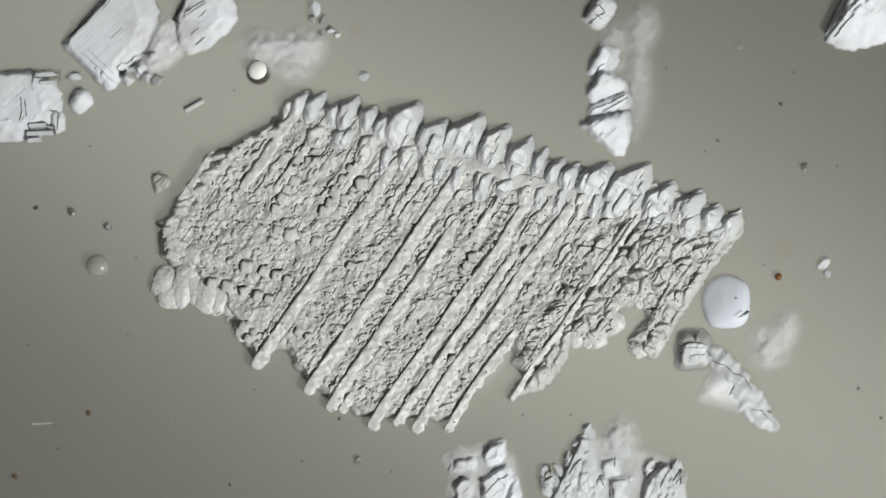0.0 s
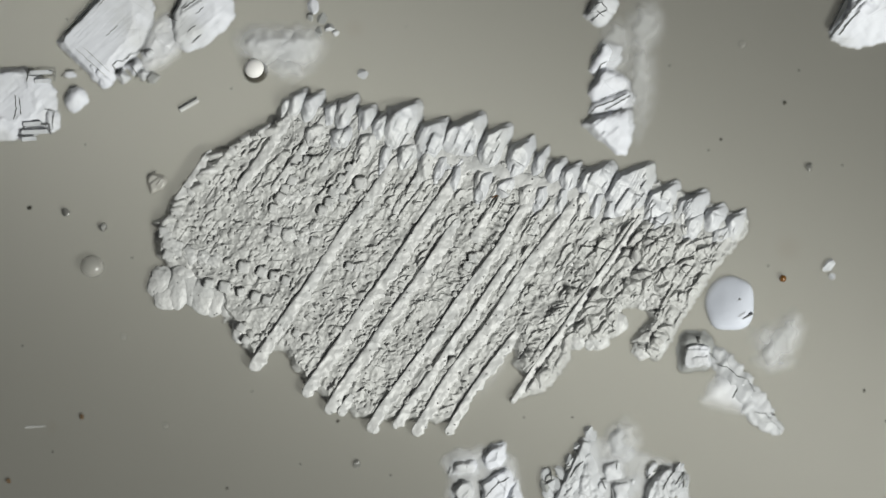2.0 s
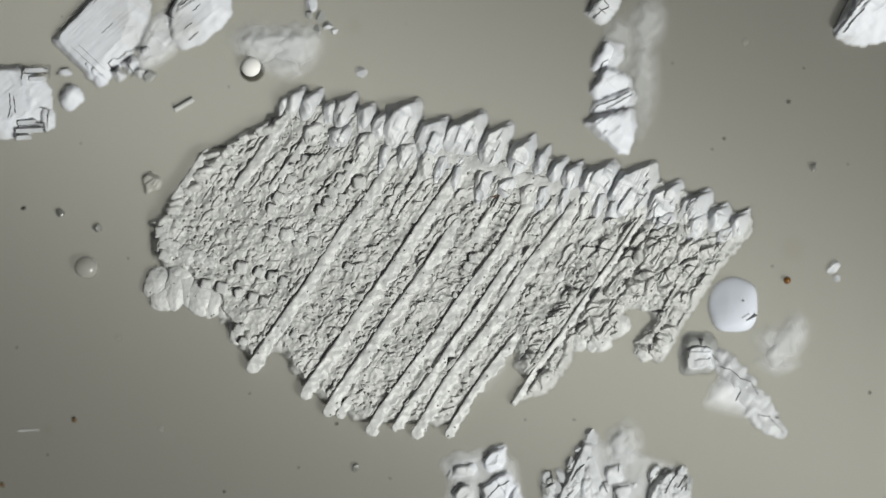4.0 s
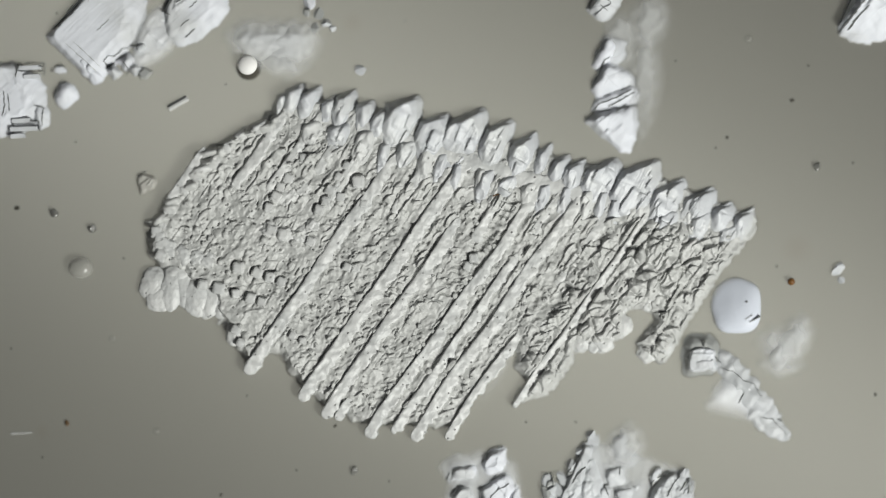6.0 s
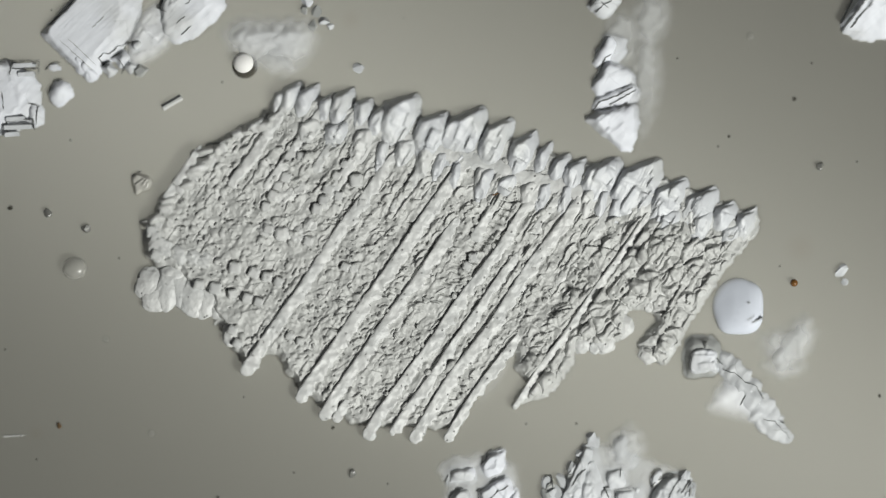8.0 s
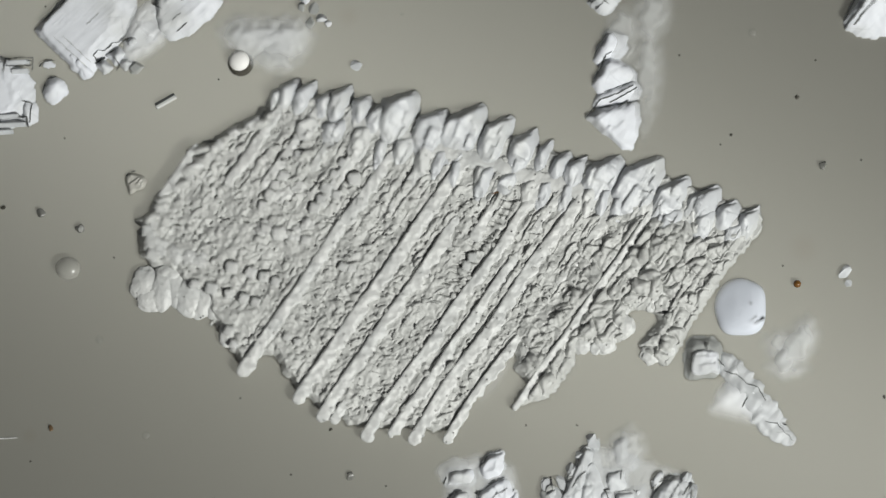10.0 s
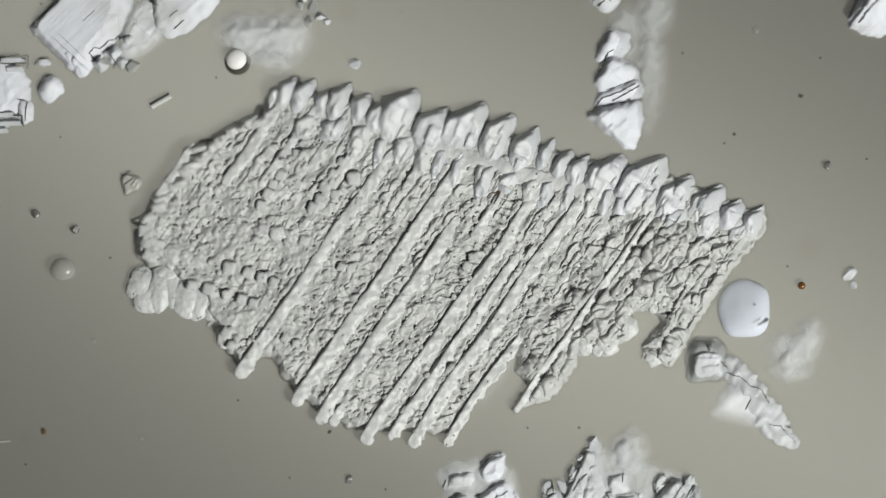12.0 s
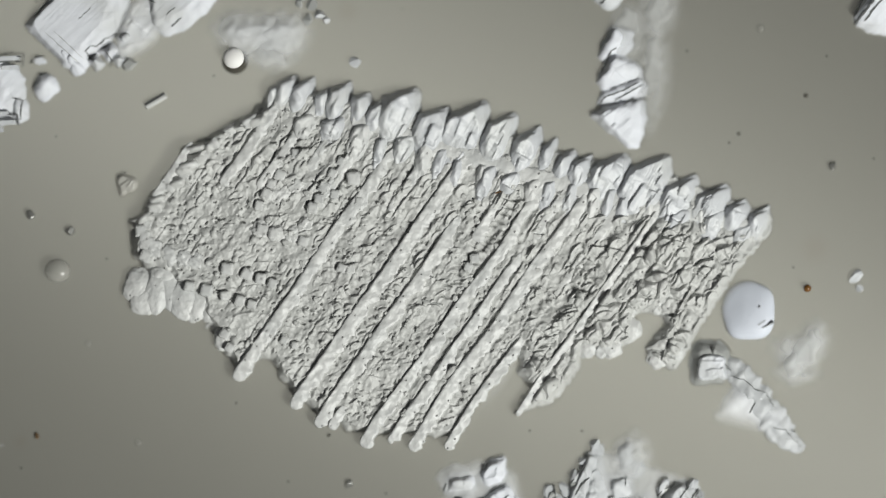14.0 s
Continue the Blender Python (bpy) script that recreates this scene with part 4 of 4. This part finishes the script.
    root = drifting(thing("grain_cluster", "cluster of small angular grey crystals", "crystal", g), 0, 9)
    for i, (x, y, a, b) in enumerate(((556, 16, 12, 16), (572, 36, 10, 12), (584, 52, 12, 9), (566, 60, 9, 11), (596, 62, 8, 6), (552, 34, 7, 9))):
        p = plan(x, y)
        bm = gem(a / 1000, b / 1000, 0.013, 20 + i, 14, 0.001)
        bmesh.ops.translate(bm, verts=bm.verts, vec=(p.x, p.y, 0))
        part("crystal", bm, GREY if i % 2 else CLEAR, root)
    # column of wedge crystals
    root = drifting(thing("wedge_column", "column of stacked white wedge crystals", "crystal", g), -4, 2)
    for i, (c, h) in enumerate(((((1024, 222), (1046, 204), (1120, 192), (1126, 206), (1120, 256), (1104, 286), (1070, 264)), 0.012), (((1028, 214), (1044, 182), (1108, 158), (1126, 172), (1124, 196), (1046, 214)), 0.013),
                                (((1034, 166), (1062, 114), (1122, 150), (1116, 170), (1048, 190)), 0.013), (((1036, 122), (1062, 74), (1098, 84), (1100, 122), (1048, 142)), 0.016))):
        part("crystal", relief(c, h, 1.8, (-0.10, 0.12), 0.001, 0.06, 0, 0.01, 6, 0.0035, 38, 21 + i, gentle=0.3, rounding=0.003), CLEAR, root, smooth=True)
        edge_shade_strips(root, list(c), h, 1.8, 0.7, 77 + i)
    c = ((1028, 34), (1042, 2), (1068, -16), (1096, 10), (1082, 42), (1058, 58))
    part("crystal", relief(c, 0.011, 1.5, (-0.06, 0.08), 0.003, 0.02, 0.002, 0.012, 12, 0.005, 35, 25, rounding=0.003, moat=0.006), ICE, root, smooth=True)
    edge_shade_strips(root, list(c), 0.011, 1.5, 0.9, 81)
    part("crystal", cloud(1132, 50, 46, 64, 0.010, 10, 23, 0.3), VEIL, root, "pale hazy crystal", True)
    part("crystal", cloud(1126, 160, 40, 100, 0.009, 4, 24, 0.3), VEIL, root, "pale hazy crystal", True)
    part("crystal", cloud(1084, 90, 40, 60, 0.008, 4, 25, 0.4), VEIL, root, "pale hazy crystal", True)
    hair_cracks(root, (((1028, 222), (1050, 193), (1078, 183), (1106, 168)), ((1066, 198), (1090, 185), (1112, 172)), ((1038, 160), (1061, 118), (1070, 113)), ((1080, 206), (1098, 193))), 1.7)
    hair_cracks(root, (((1036, 32), (1050, 14), (1062, 10), (1071, 22), (1056, 31), (1044, 42)), ((1052, 24), (1066, 34))), 1.6)
    # block at the far right corner
    root = drifting(thing("block_crystal", "white block crystal with a dark streaked face", "crystal", g), -11, 6)
    part("body", relief(((1454, 66), (1498, -20), (1610, -34), (1612, 60), (1520, 100), (1488, 96)), 0.018, 1.6, (-0.04, 0.05), 0.0008, 0.06, 0, 0.01, 16, 0.006, 42, 27, gentle=0.25, rounding=0.004), CLEAR, root, smooth=True)
    edge_shade_strips(root, list(((1454, 66), (1498, -20), (1610, -34), (1612, 60), (1520, 100), (1488, 96))), 0.018, 1.6, 0.85, 82, 2.2)
    hair_cracks(root, (((1462, 72), (1482, 44), (1500, 20), (1522, -4)), ((1476, 66), (1496, 40), (1512, 24))), 3.0)
    # round blue crystal
    root = drifting(thing("round_crystal", "rounded blue white crystal with a cracked foot", "crystal", g, plan(1285, 534)), -7, 6)
    bm = bmesh.new()
    bmesh.ops.create_icosphere(bm, subdivisions=5, radius=1)
    for v in bm.verts:
        x, y, z = v.co
        n = 2.0 + 1.0 * max(0.0, min(1.0, 0.5 + x - y))
        flat = max(1e-6, math.hypot(x, y))
        p = ((abs(x) / flat) ** n + (abs(y) / flat) ** n) ** (-1 / n) if flat > 0.001 else 1.0
        rise = math.copysign(abs(z) ** 0.85, z) * (1 + 0.35 * (x - y) + 0.03 * noise.noise(v.co * 2))
        v.co = Vector((x * 0.043 * p, y * 0.048 * p, max(0, 0.003 + 0.020 * rise)))
    part("body", bm, MILK, root, smooth=True)
    for k, c in enumerate((((1286, 556), (1302, 546), (1330, 542), (1333, 568), (1304, 576)), ((1284, 566), (1304, 560), (1333, 566), (1330, 582), (1288, 586)))):
        bm = relief(c, 0.0245 - 0.003 * k, 1.6, (0.03, -0.05), 0, 0.02, 0, 0.02, 1, 0.003, 45, 35 + k, 0.0018, rounding=0.003)
        bmesh.ops.translate(bm, verts=bm.verts, vec=-plan(1285, 534))
        part("facet", bm, MILK, root, smooth=True)
    for c in (((1299, 557), (1312, 549), (1312.6, 550), (1300, 558.4)), ((1306, 562), (1326, 552), (1326.6, 553.2), (1307, 563.2)), ((1300, 528), (1304, 526.5), (1304, 529), (1301, 530))):
        bm = prism(c, 0.02, 0.086, 0.05, bevel=0.0003)
        bmesh.ops.translate(bm, verts=bm.verts, vec=-plan(1285, 534))
        part("crack", bm, GREY, root, "dark crack")
    # arrow of small crystals
    root = drifting(thing("chain_crystal", "arrow-shaped chain of small crystals on a pale wedge", "crystal", g), -11, 6)
    part("block", relief(((1192, 600), (1204, 580), (1248, 582), (1264, 606), (1250, 652), (1194, 656)), 0.0135, 0.9, (0, 0), 0.0008, 0.03, 0.0004, 0.012, 2, 0.002, 5, 31, rounding=0.004, gentle=1.3, moat=0.004), GREY, root, smooth=True)
    part("face", relief(((1203, 608), (1226, 598), (1256, 606), (1254, 648), (1200, 652)), 0.0170, 3.0, (-0.03, 0.03), 0.0012, 0.03, 0.001, 0.012, 4, 0.004, 5, 36, 0.0016, rounding=0.004, gentle=1.0), CLEAR, root, "pale inner face", True)
    part("cube", relief(((1222, 590), (1240, 588), (1243, 610), (1224, 612)), 0.022, 2.6, (-0.05, 0.05), 0, 0.03, 0, 0.012, 2, 0.003, 5, 37, 0.0014, gentle=1.0, rounding=0.001), GREY, root, smooth=True)
    part("wedge", relief(((1212, 730), (1256, 652), (1312, 650), (1392, 770), (1330, 758), (1260, 742)), 0.011, 0.6, (-0.02, 0.03), 0.001, 0.05, 0, 0.01, 2, 0.002, 40, 32, rounding=0.005), SNOW, root, "pale smooth wedge", True)
    part("band", relief(((1240, 606), (1284, 612), (1346, 684), (1394, 772), (1346, 766), (1278, 696)), 0.0125, 0.9, (-0.03, 0.03), 0.0014, 0.03, 0.0012, 0.018, 8, 0.003, 40, 34, 0.0016, wobble=0.003, rounding=0.005, moat=0.002), ICE, root, "knobbly pale band", True)
    r = random.Random(12)
    for i in range(4):
        s = (i + r.random()) / 4
        x, y = 1240 + 134 * s + r.gauss(0, 15 - 9 * s), 604 + 150 * s ** 1.1 + r.gauss(0, 9 - 4 * s) + 12 * math.sin(s * 3)
        a, k, turn = r.uniform(14, 25) * (1.1 - 0.45 * s), r.uniform(0.6, 1.0), r.uniform(0, 3)
        c = [(x + a * math.cos(turn + n * 1.05) * r.uniform(0.8, 1.1), y + a * k * math.sin(turn + n * 1.05) * r.uniform(0.8, 1.1)) for n in range(6)]
        part("crystal", relief(c, 0.0135 + 0.002 * r.random(), 1.0, (-0.03, 0.03), 0.001, 0.02, 0.001, 0.012, 3, 0.003, 40, 150 + i, 0.0017, rounding=0.004, moat=0.004), (CLEAR, ICE, CLEAR, ICE, CLEAR)[i % 5], root, smooth=True)
        edge_shade_strips(root, c, 0.011, 1.6, 0.3, i)
    hair_cracks(root, (((1262, 640), (1284, 648), (1300, 662), (1318, 668), (1330, 690)), ((1290, 702), (1300, 684)), ((1330, 724), (1350, 728), (1360, 740), (1376, 756)), ((1250, 620), (1262, 634))), 1.3)
    root = drifting(thing("lump_crystal", "pale crystal lump lying out of focus", "crystal", g), -7, 6)
    for k, row in enumerate(((1376, 600, 62, 44, .014, 120), (1358, 622, 50, 42, .015, 120), (1372, 640, 40, 30, .013, 0), (1346, 596, 44, 36, .010, 0), (1394, 576, 44, 34, .011, 90))):
        part("knob", cloud(*row, 13 + k, 0.45), MIST, root, smooth=True)


def build_bottom():
    g = "crystal clusters round the great crystal"
    root = drifting(thing("crystal_film", "thin milky film of crystal between white clusters", "crystal", g), -9, -2)
    part("sheet", relief(((776, 915), (788, 806), (846, 770), (925, 796), (938, 915)), 0.0045, 0.25, (0, 0), 0.0008, 0.04, 0.001, 0.03, 2, 0.001, 60, 71, rounding=0.006, gentle=0.8), GLASSY, root, smooth=True)
    part("sheet", relief(((944, 915), (980, 812), (1050, 752), (1130, 778), (1212, 812), (1230, 915)), 0.0045, 0.25, (0, 0), 0.0008, 0.04, 0.001, 0.03, 2, 0.001, 60, 72, rounding=0.006, gentle=0.8), GLASSY, root, smooth=True)
    root = drifting(thing("grain_cluster", "cluster of white angular crystals with dark outlines", "crystal", g), -9, -2)
    for i, (c, h) in enumerate(((((848, 800), (866, 780), (894, 776), (898, 812), (880, 832), (852, 826)), .05), (((798, 858), (812, 840), (838, 838), (846, 870), (830, 910), (800, 900)), .04),
                    (((846, 846), (872, 826), (902, 818), (916, 850), (890, 900), (850, 896)), .045), (((890, 870), (912, 836), (926, 870), (920, 920), (890, 920)), .04),
                    (((786, 900), (800, 872), (850, 880), (846, 930), (790, 930)), .035), (((790, 840), (800, 806), (846, 800), (850, 838)), .075))):
        part("crystal", relief(c, 0.0075 + 0.12 * h, 1.5, (-0.05, 0.06), 0.0012, 0.03, 0, 0.01, 5, 0.003, 40, 41 + i, 0.0018, rounding=0.003, moat=0.006, gentle=0.8), CLEAR, root, smooth=True)
        edge_shade_strips(root, list(c), 0.0075 + 0.12 * h, 1.5, 0.8, i)
    hair_cracks(root, (((848, 828), (850, 806), (862, 792), (870, 782), (892, 776)), ((800, 864), (812, 847), (836, 842), (850, 851), (862, 836), (896, 822)), ((858, 874), (880, 851), (900, 840))), 1.5)
    part("backing", relief(((770, 812), (790, 786), (830, 780), (856, 800), (850, 836), (790, 846)), 0.012, 0.5, (0, 0), 0.001, 0.03, 0.001, 0.02, 0, 0, 50, 41, rounding=0.006, gentle=0.8), GLASSY, root, "pale hazy crystal", True)
    root = drifting(thing("grain_cluster", "jagged cluster of white columnar crystals", "crystal", g), -9, -2)
    r = random.Random(21)
    part("ridge", relief(((958, 910), (985, 850), (1024, 770), (1050, 770), (1046, 830), (1014, 910)), 0.013, 2.0, (-0.05, 0.05), 0.002, 0.028, 0.0035, 0.018, 14, 0.004, 60, 52, 0.0018, moat=0.009), ICE, root, smooth=True)
    for i in range(12):
        s = r.random()
        p = plan(962 + 78 * s + r.gauss(0, 4), 868 - 100 * s + r.gauss(0, 5))
        bm = gem(r.uniform(.008, .013), r.uniform(.010, .018), r.uniform(.011, .017), 200 + i, 13, 0.0008, 0.5)
        bmesh.ops.translate(bm, verts=bm.verts, vec=(p.x, p.y, 0))
        part("crystal", bm, ICE if i % 4 else GREY, root)
    part("column", prism(((954, 830), (962, 820), (974, 826), (974, 850), (958, 856)), 0, 0.03, 0.15, bevel=0.002), ICE, root)
    part("backing", relief(((980, 900), (1000, 830), (1050, 775), (1085, 900)), 0.009, 1.5, (0, 0), 0.004, 0.02, 0.004, 0.014, 10, 0.003, 60, 51, moat=0.007), ICE, root, smooth=True)
    hair_cracks(root, (((958, 826), (972, 822), (974, 846), (962, 852)), ((990, 850), (1000, 820), (1016, 800), (1022, 776), (1034, 766)), ((1006, 840), (1018, 822), (1030, 812))), 1.4)
    root = drifting(thing("grain_cluster", "upright white block crystals standing close together", "crystal", g), -9, -2)
    for i, (x, y, a, b) in enumerate(((1046, 770, 12, 16), (1090, 780, 14, 26), (1082, 830, 24, 26), (1066, 860, 20, 22), (1098, 870, 22, 30), (1110, 800, 12, 18), (1120, 850, 14, 18))):
        c = [(x - a, y - b + 5), (x + a - 4, y - b), (x + a, y + b - 3), (x - a + 3, y + b)]
        edge_shade_strips(root, c, 0.015, 1.8, 0.6, i)
        part("crystal", relief(c, 0.010 + 0.002 * (i % 3), 1.6, (-0.05, 0.07), 0.0015, 0.022, 0, 0.01, 4, 0.004, 75, 61 + i, 0.0018, rounding=0.003, moat=0.006), ICE, root, smooth=True)
    hair_cracks(root, (((1052, 808), (1090, 803), (1088, 826)), ((1062, 812), (1060, 840), (1070, 862)), ((1086, 760), (1090, 784)), ((1100, 830), (1112, 846))), 1.5)
    part("backing", cloud(1096, 776, 46, 54, 0.013, 10, 42, 0.5), MIST, root, "pale hazy crystal", True)
    root = drifting(thing("grain_cluster", "heap of small white crystal slivers", "crystal", g), -9, -2)
    part("mound", relief(((1126, 910), (1138, 842), (1178, 812), (1212, 828), (1220, 910)), 0.012, 1.8, (-0.05, 0.1), 0.002, 0.024, 0.003, 0.014, 18, 0.004, 62, 53, 0.0018, moat=0.008), ICE, root, smooth=True)
    for i in range(14):
        p = plan(1136 + 76 * r.random(), 822 + 60 * r.random())
        bm = gem(r.uniform(.006, .010), r.uniform(.010, .018), r.uniform(.011, .017), 300 + i, 12, 0.0008, -0.5)
        bmesh.ops.translate(bm, verts=bm.verts, vec=(p.x, p.y, 0))
        part("sliver", bm, ICE if i % 4 else GREY, root)
    hair_cracks(root, (((1132, 850), (1150, 830), (1176, 822)), ((1168, 862), (1180, 838), (1196, 820)), ((1190, 852), (1206, 830))), 1.4)


# ---- loose specks: x, y, size across, size along, turn, drift x, drift y over the clip ----
PLAIN = {"grain": ("clear_grain", "small clear crystal grain loose on the slide", "grain"), "dust": ("dust_speck", "tiny dark dust speck on the slide", "dust"),
         "pale": ("pale_grain", "small white angular crystal grain loose on the slide", "grain"), "bubble": ("round_grain", "round pale grain loose on the slide", "grain"), "brown": ("brown_speck", "tiny brown speck on the slide", "speck")}
SPECKS = (("pale", 1459, 467, 9, 15, -40, -6, 20), ("pale", 1464, 486, 7, 7, 0, -6, 20), ("grain", 1425, 295, 8, 8, 0, -10, 12),
          ("grain", 190, 400, 9, 9, 0, -10, 11), ("grain", 125, 375, 9, 9, 0, -10, 11), ("pale", 644, 134, 11, 10, 0, -2, 4), ("bubble", 228, 593, 7, 7, 0, -19, 0))
SPECKS_B = (("bubble", 172, 470, 22, 20, 0, -12, 6), ("dust", 1383, 184, 4, 4, 0, -11, 9), ("dust", 1271, 248, 3, 3, 0, -8, 6), ("brown", 156, 732, 5, 7, 30, -32, 12),
            ("brown", 25, 845, 5, 6, 0, -10, 10), ("dust", 62, 367, 5, 5, 0, -10, 8), ("grain", 633, 816, 7, 9, 0, 0, 6), ("bubble", 1130, 18, 9, 8, 0, 0, 0),
            ("dust", 534, 817, 2, 2, 0, 0, 0), ("dust", 406, 859, 3, 3, 0, 0, 0))
SPECKS_C = (("dust", 692, 836, 2, 2, 0, 0, 0), ("dust", 414, 160, 2, 2, 0, 0, 0), ("dust", 158, 258, 2, 2, 0, 0, 0), ("dust", 126, 39, 2, 2, 0, 0, 0),
            ("dust", 240, 456, 2, 2, 0, 0, 0), ("dust", 1520, 688, 3, 4, 0, 0, 0), ("dust", 1406, 128, 2, 2, 0, 0, 0), ("bubble", 1308, 83, 8, 8, 0, -10, 0),
            ("bubble", 719, 52, 4, 4, 0, 0, 0), ("dust", 101, 795, 2, 2, 0, 0, 0), ("dust", 450, 690, 2, 2, 0, 0, 0), ("dust", 925, 735, 2, 2, 0, 0, 0), ("dust", 1248, 268, 2, 2, 0, 0, 0))
SPECKS_D = (("dust", 1482, 294, 2, 2, 0, 0, 0), ("dust", 600, 742, 4, 3, 20, 0, 0), ("brown", 376, 546, 4, 3, 0, 0, 0), ("dust", 1352, 470, 2, 2, 0, 0, 0), ("dust", 48, 610, 2, 2, 0, 0, 0), ("dust", 1180, 120, 2, 2, 0, 0, 0),
            ("bubble", 300, 748, 7, 7, 0, -10, 6), ("dust", 1010, 735, 2, 3, 40, 0, 0), ("dust", 1560, 740, 3, 3, 0, -8, 6))


def build_specks():
    i = 0
    for kind, x, y, a, b, turn, dx, dy in SPECKS + SPECKS_B + SPECKS_C + SPECKS_D:
        name, label, category = PLAIN[kind]
        mat = {"grain": STONE, "pale": ICE, "dust": DUST_AND_RIM, "bubble": DROP, "brown": BROWN}[kind]
        a, b = a / 1000, b / 1000
        i += 1
        if kind == "bubble":
            bm = bmesh.new()
            bmesh.ops.create_uvsphere(bm, u_segments=20, v_segments=12, radius=1)
            for v in bm.verts:
                v.co = Vector((v.co.x * a, v.co.y * b, max(0, 0.3 * a + v.co.z * 0.7 * a)))
        else:
            bm = gem(a, b, 1.1 * min(a, b), 500 + i, 14, 0.0008, radians(turn))
        ob = new(name, mesh_of(name, bm, mat, kind == "bubble"))
        ob.location = plan(x, y)
        tagged(ob, label, category, "loose specks on the slide")
        if dx or dy:
            MOVING.append((ob, plan(x, y), dx, dy))
    # the clear flake, its dark rim added as strips of edge shade
    root = drifting(thing("flake_crystal", "flat clear crystal flake with a thin dark ring standing in for refraction at the rim", "flake"), -13, 14)
    c = [(266, 312), (272, 303), (288, 300), (296, 308), (303, 309), (302, 327), (292, 338), (274, 341)]
    part("sheet", relief(c, 0.0045, 1.5, (0, 0), 0.0012, 0.016, 0.0006, 0.012, 3, 0.002, 50, 33, 0.0013, rounding=0.002, gentle=1.0), FLAKE, root, smooth=True)
    edge_shade_strips(root, c, 0.0045, 1.5, 1.0, 9, 0.6)
    # the little rod
    bm = bmesh.new()
    bmesh.ops.create_cone(bm, cap_ends=True, segments=6, radius1=0.0046, radius2=0.0046, depth=0.038)
    bmesh.ops.bevel(bm, geom=bm.edges[:], offset=0.0008, segments=1, affect="EDGES")
    bmesh.ops.rotate(bm, verts=bm.verts, matrix=Matrix.Rotation(radians(90), 3, "Y"))
    bmesh.ops.rotate(bm, verts=bm.verts, matrix=Matrix.Rotation(radians(30), 3, "Z"))
    bmesh.ops.translate(bm, verts=bm.verts, vec=(0, 0, 0.004))
    ob = tagged(new("rod_crystal", mesh_of("rod_crystal", bm, RIB)), "thin clear rod crystal lying on the slide", "crystal")
    # the rod's shaded far side, added as a dark strip
    bm = bmesh.new()
    bmesh.ops.create_cone(bm, cap_ends=True, segments=6, radius1=0.0028, radius2=0.0026, depth=0.036)
    bmesh.ops.rotate(bm, verts=bm.verts, matrix=Matrix.Rotation(radians(90), 3, "Y"))
    bmesh.ops.translate(bm, verts=bm.verts, vec=(0, 0.0042, 0.0055))
    bmesh.ops.rotate(bm, verts=bm.verts, matrix=Matrix.Rotation(radians(30), 3, "Z"))
    part("far_facet", bm, EDGE_SHADE, ob, "dark strip for the rod's shaded side")
    MOVING.append((ob, plan(343, 187), -25, 16))
    # slivers and a fibre
    for name, label, category, x, y, length, turn, thick, mat, high, dx, dy in (
            ("needle_crystal", "thin clear needle lying in the great crystal", "needle", 768, 527, 34, -13, 2.2, GREY, 0.0135, 0, 0),
            ("amber_sliver", "tiny amber sliver stuck on the great crystal", "sliver", 884, 345, 32, 20, 0.9, AMBER, 0.0145, 0, 0),
            ("fibre", "short pale fibre lying on the slide", "fibre", 74, 750, 36, 3, 1.4, RIB, 0.0012, -20, 10)):
        bm = bmesh.new()
        bmesh.ops.create_cone(bm, cap_ends=True, segments=6, radius1=thick / 1000, radius2=0.6 * thick / 1000, depth=length / 1000)
        bmesh.ops.rotate(bm, verts=bm.verts, matrix=Matrix.Rotation(radians(90), 3, "Y"))
        bmesh.ops.rotate(bm, verts=bm.verts, matrix=Matrix.Rotation(radians(turn), 3, "Z"))
        ob = tagged(new(name, mesh_of(name, bm, mat)), label, category)
        ob.location = plan(x, y, high)
        if dx or dy:
            drifting(ob, dx, dy)
    # the amber bead
    bm = bmesh.new()
    bmesh.ops.create_uvsphere(bm, u_segments=20, v_segments=12, radius=0.0065)
    bmesh.ops.translate(bm, verts=bm.verts, vec=(0, 0, 0.0063))
    ob = tagged(new("amber_bead", mesh_of("amber_bead", bm, AMBER, True)), "tiny glossy amber bead on the slide", "bead")
    MOVING.append((ob, plan(1378, 490), -4, 15))


build_slide()
build_main()
build_blocks()
build_bottom()
build_specks()
build_grains(bpy.data.objects["dendritic_crystal"])


def motions():
    """Loose specks drift in the liquid, and the objective's focus is turned."""
    for ob, at, dx, dy in MOVING:
        end = Vector((dx / 1095, -dy / 1095, 0))
        walk(ob, [(t, Matrix.Translation(at + end * (t / 14))) for t in (0, 7, 14)])
    walk(focus_mark, [(t, pose(0, 0, z)) for t, z in ((0, .0150), (1.5, .0150), (3, .0162), (5.3, .0160), (6.5, .0148), (8.2, .0115), (10.3, .0075), (11, .0075), (12, .0105),
                                                      (12.7, .0130), (14, .0155))])


motions()
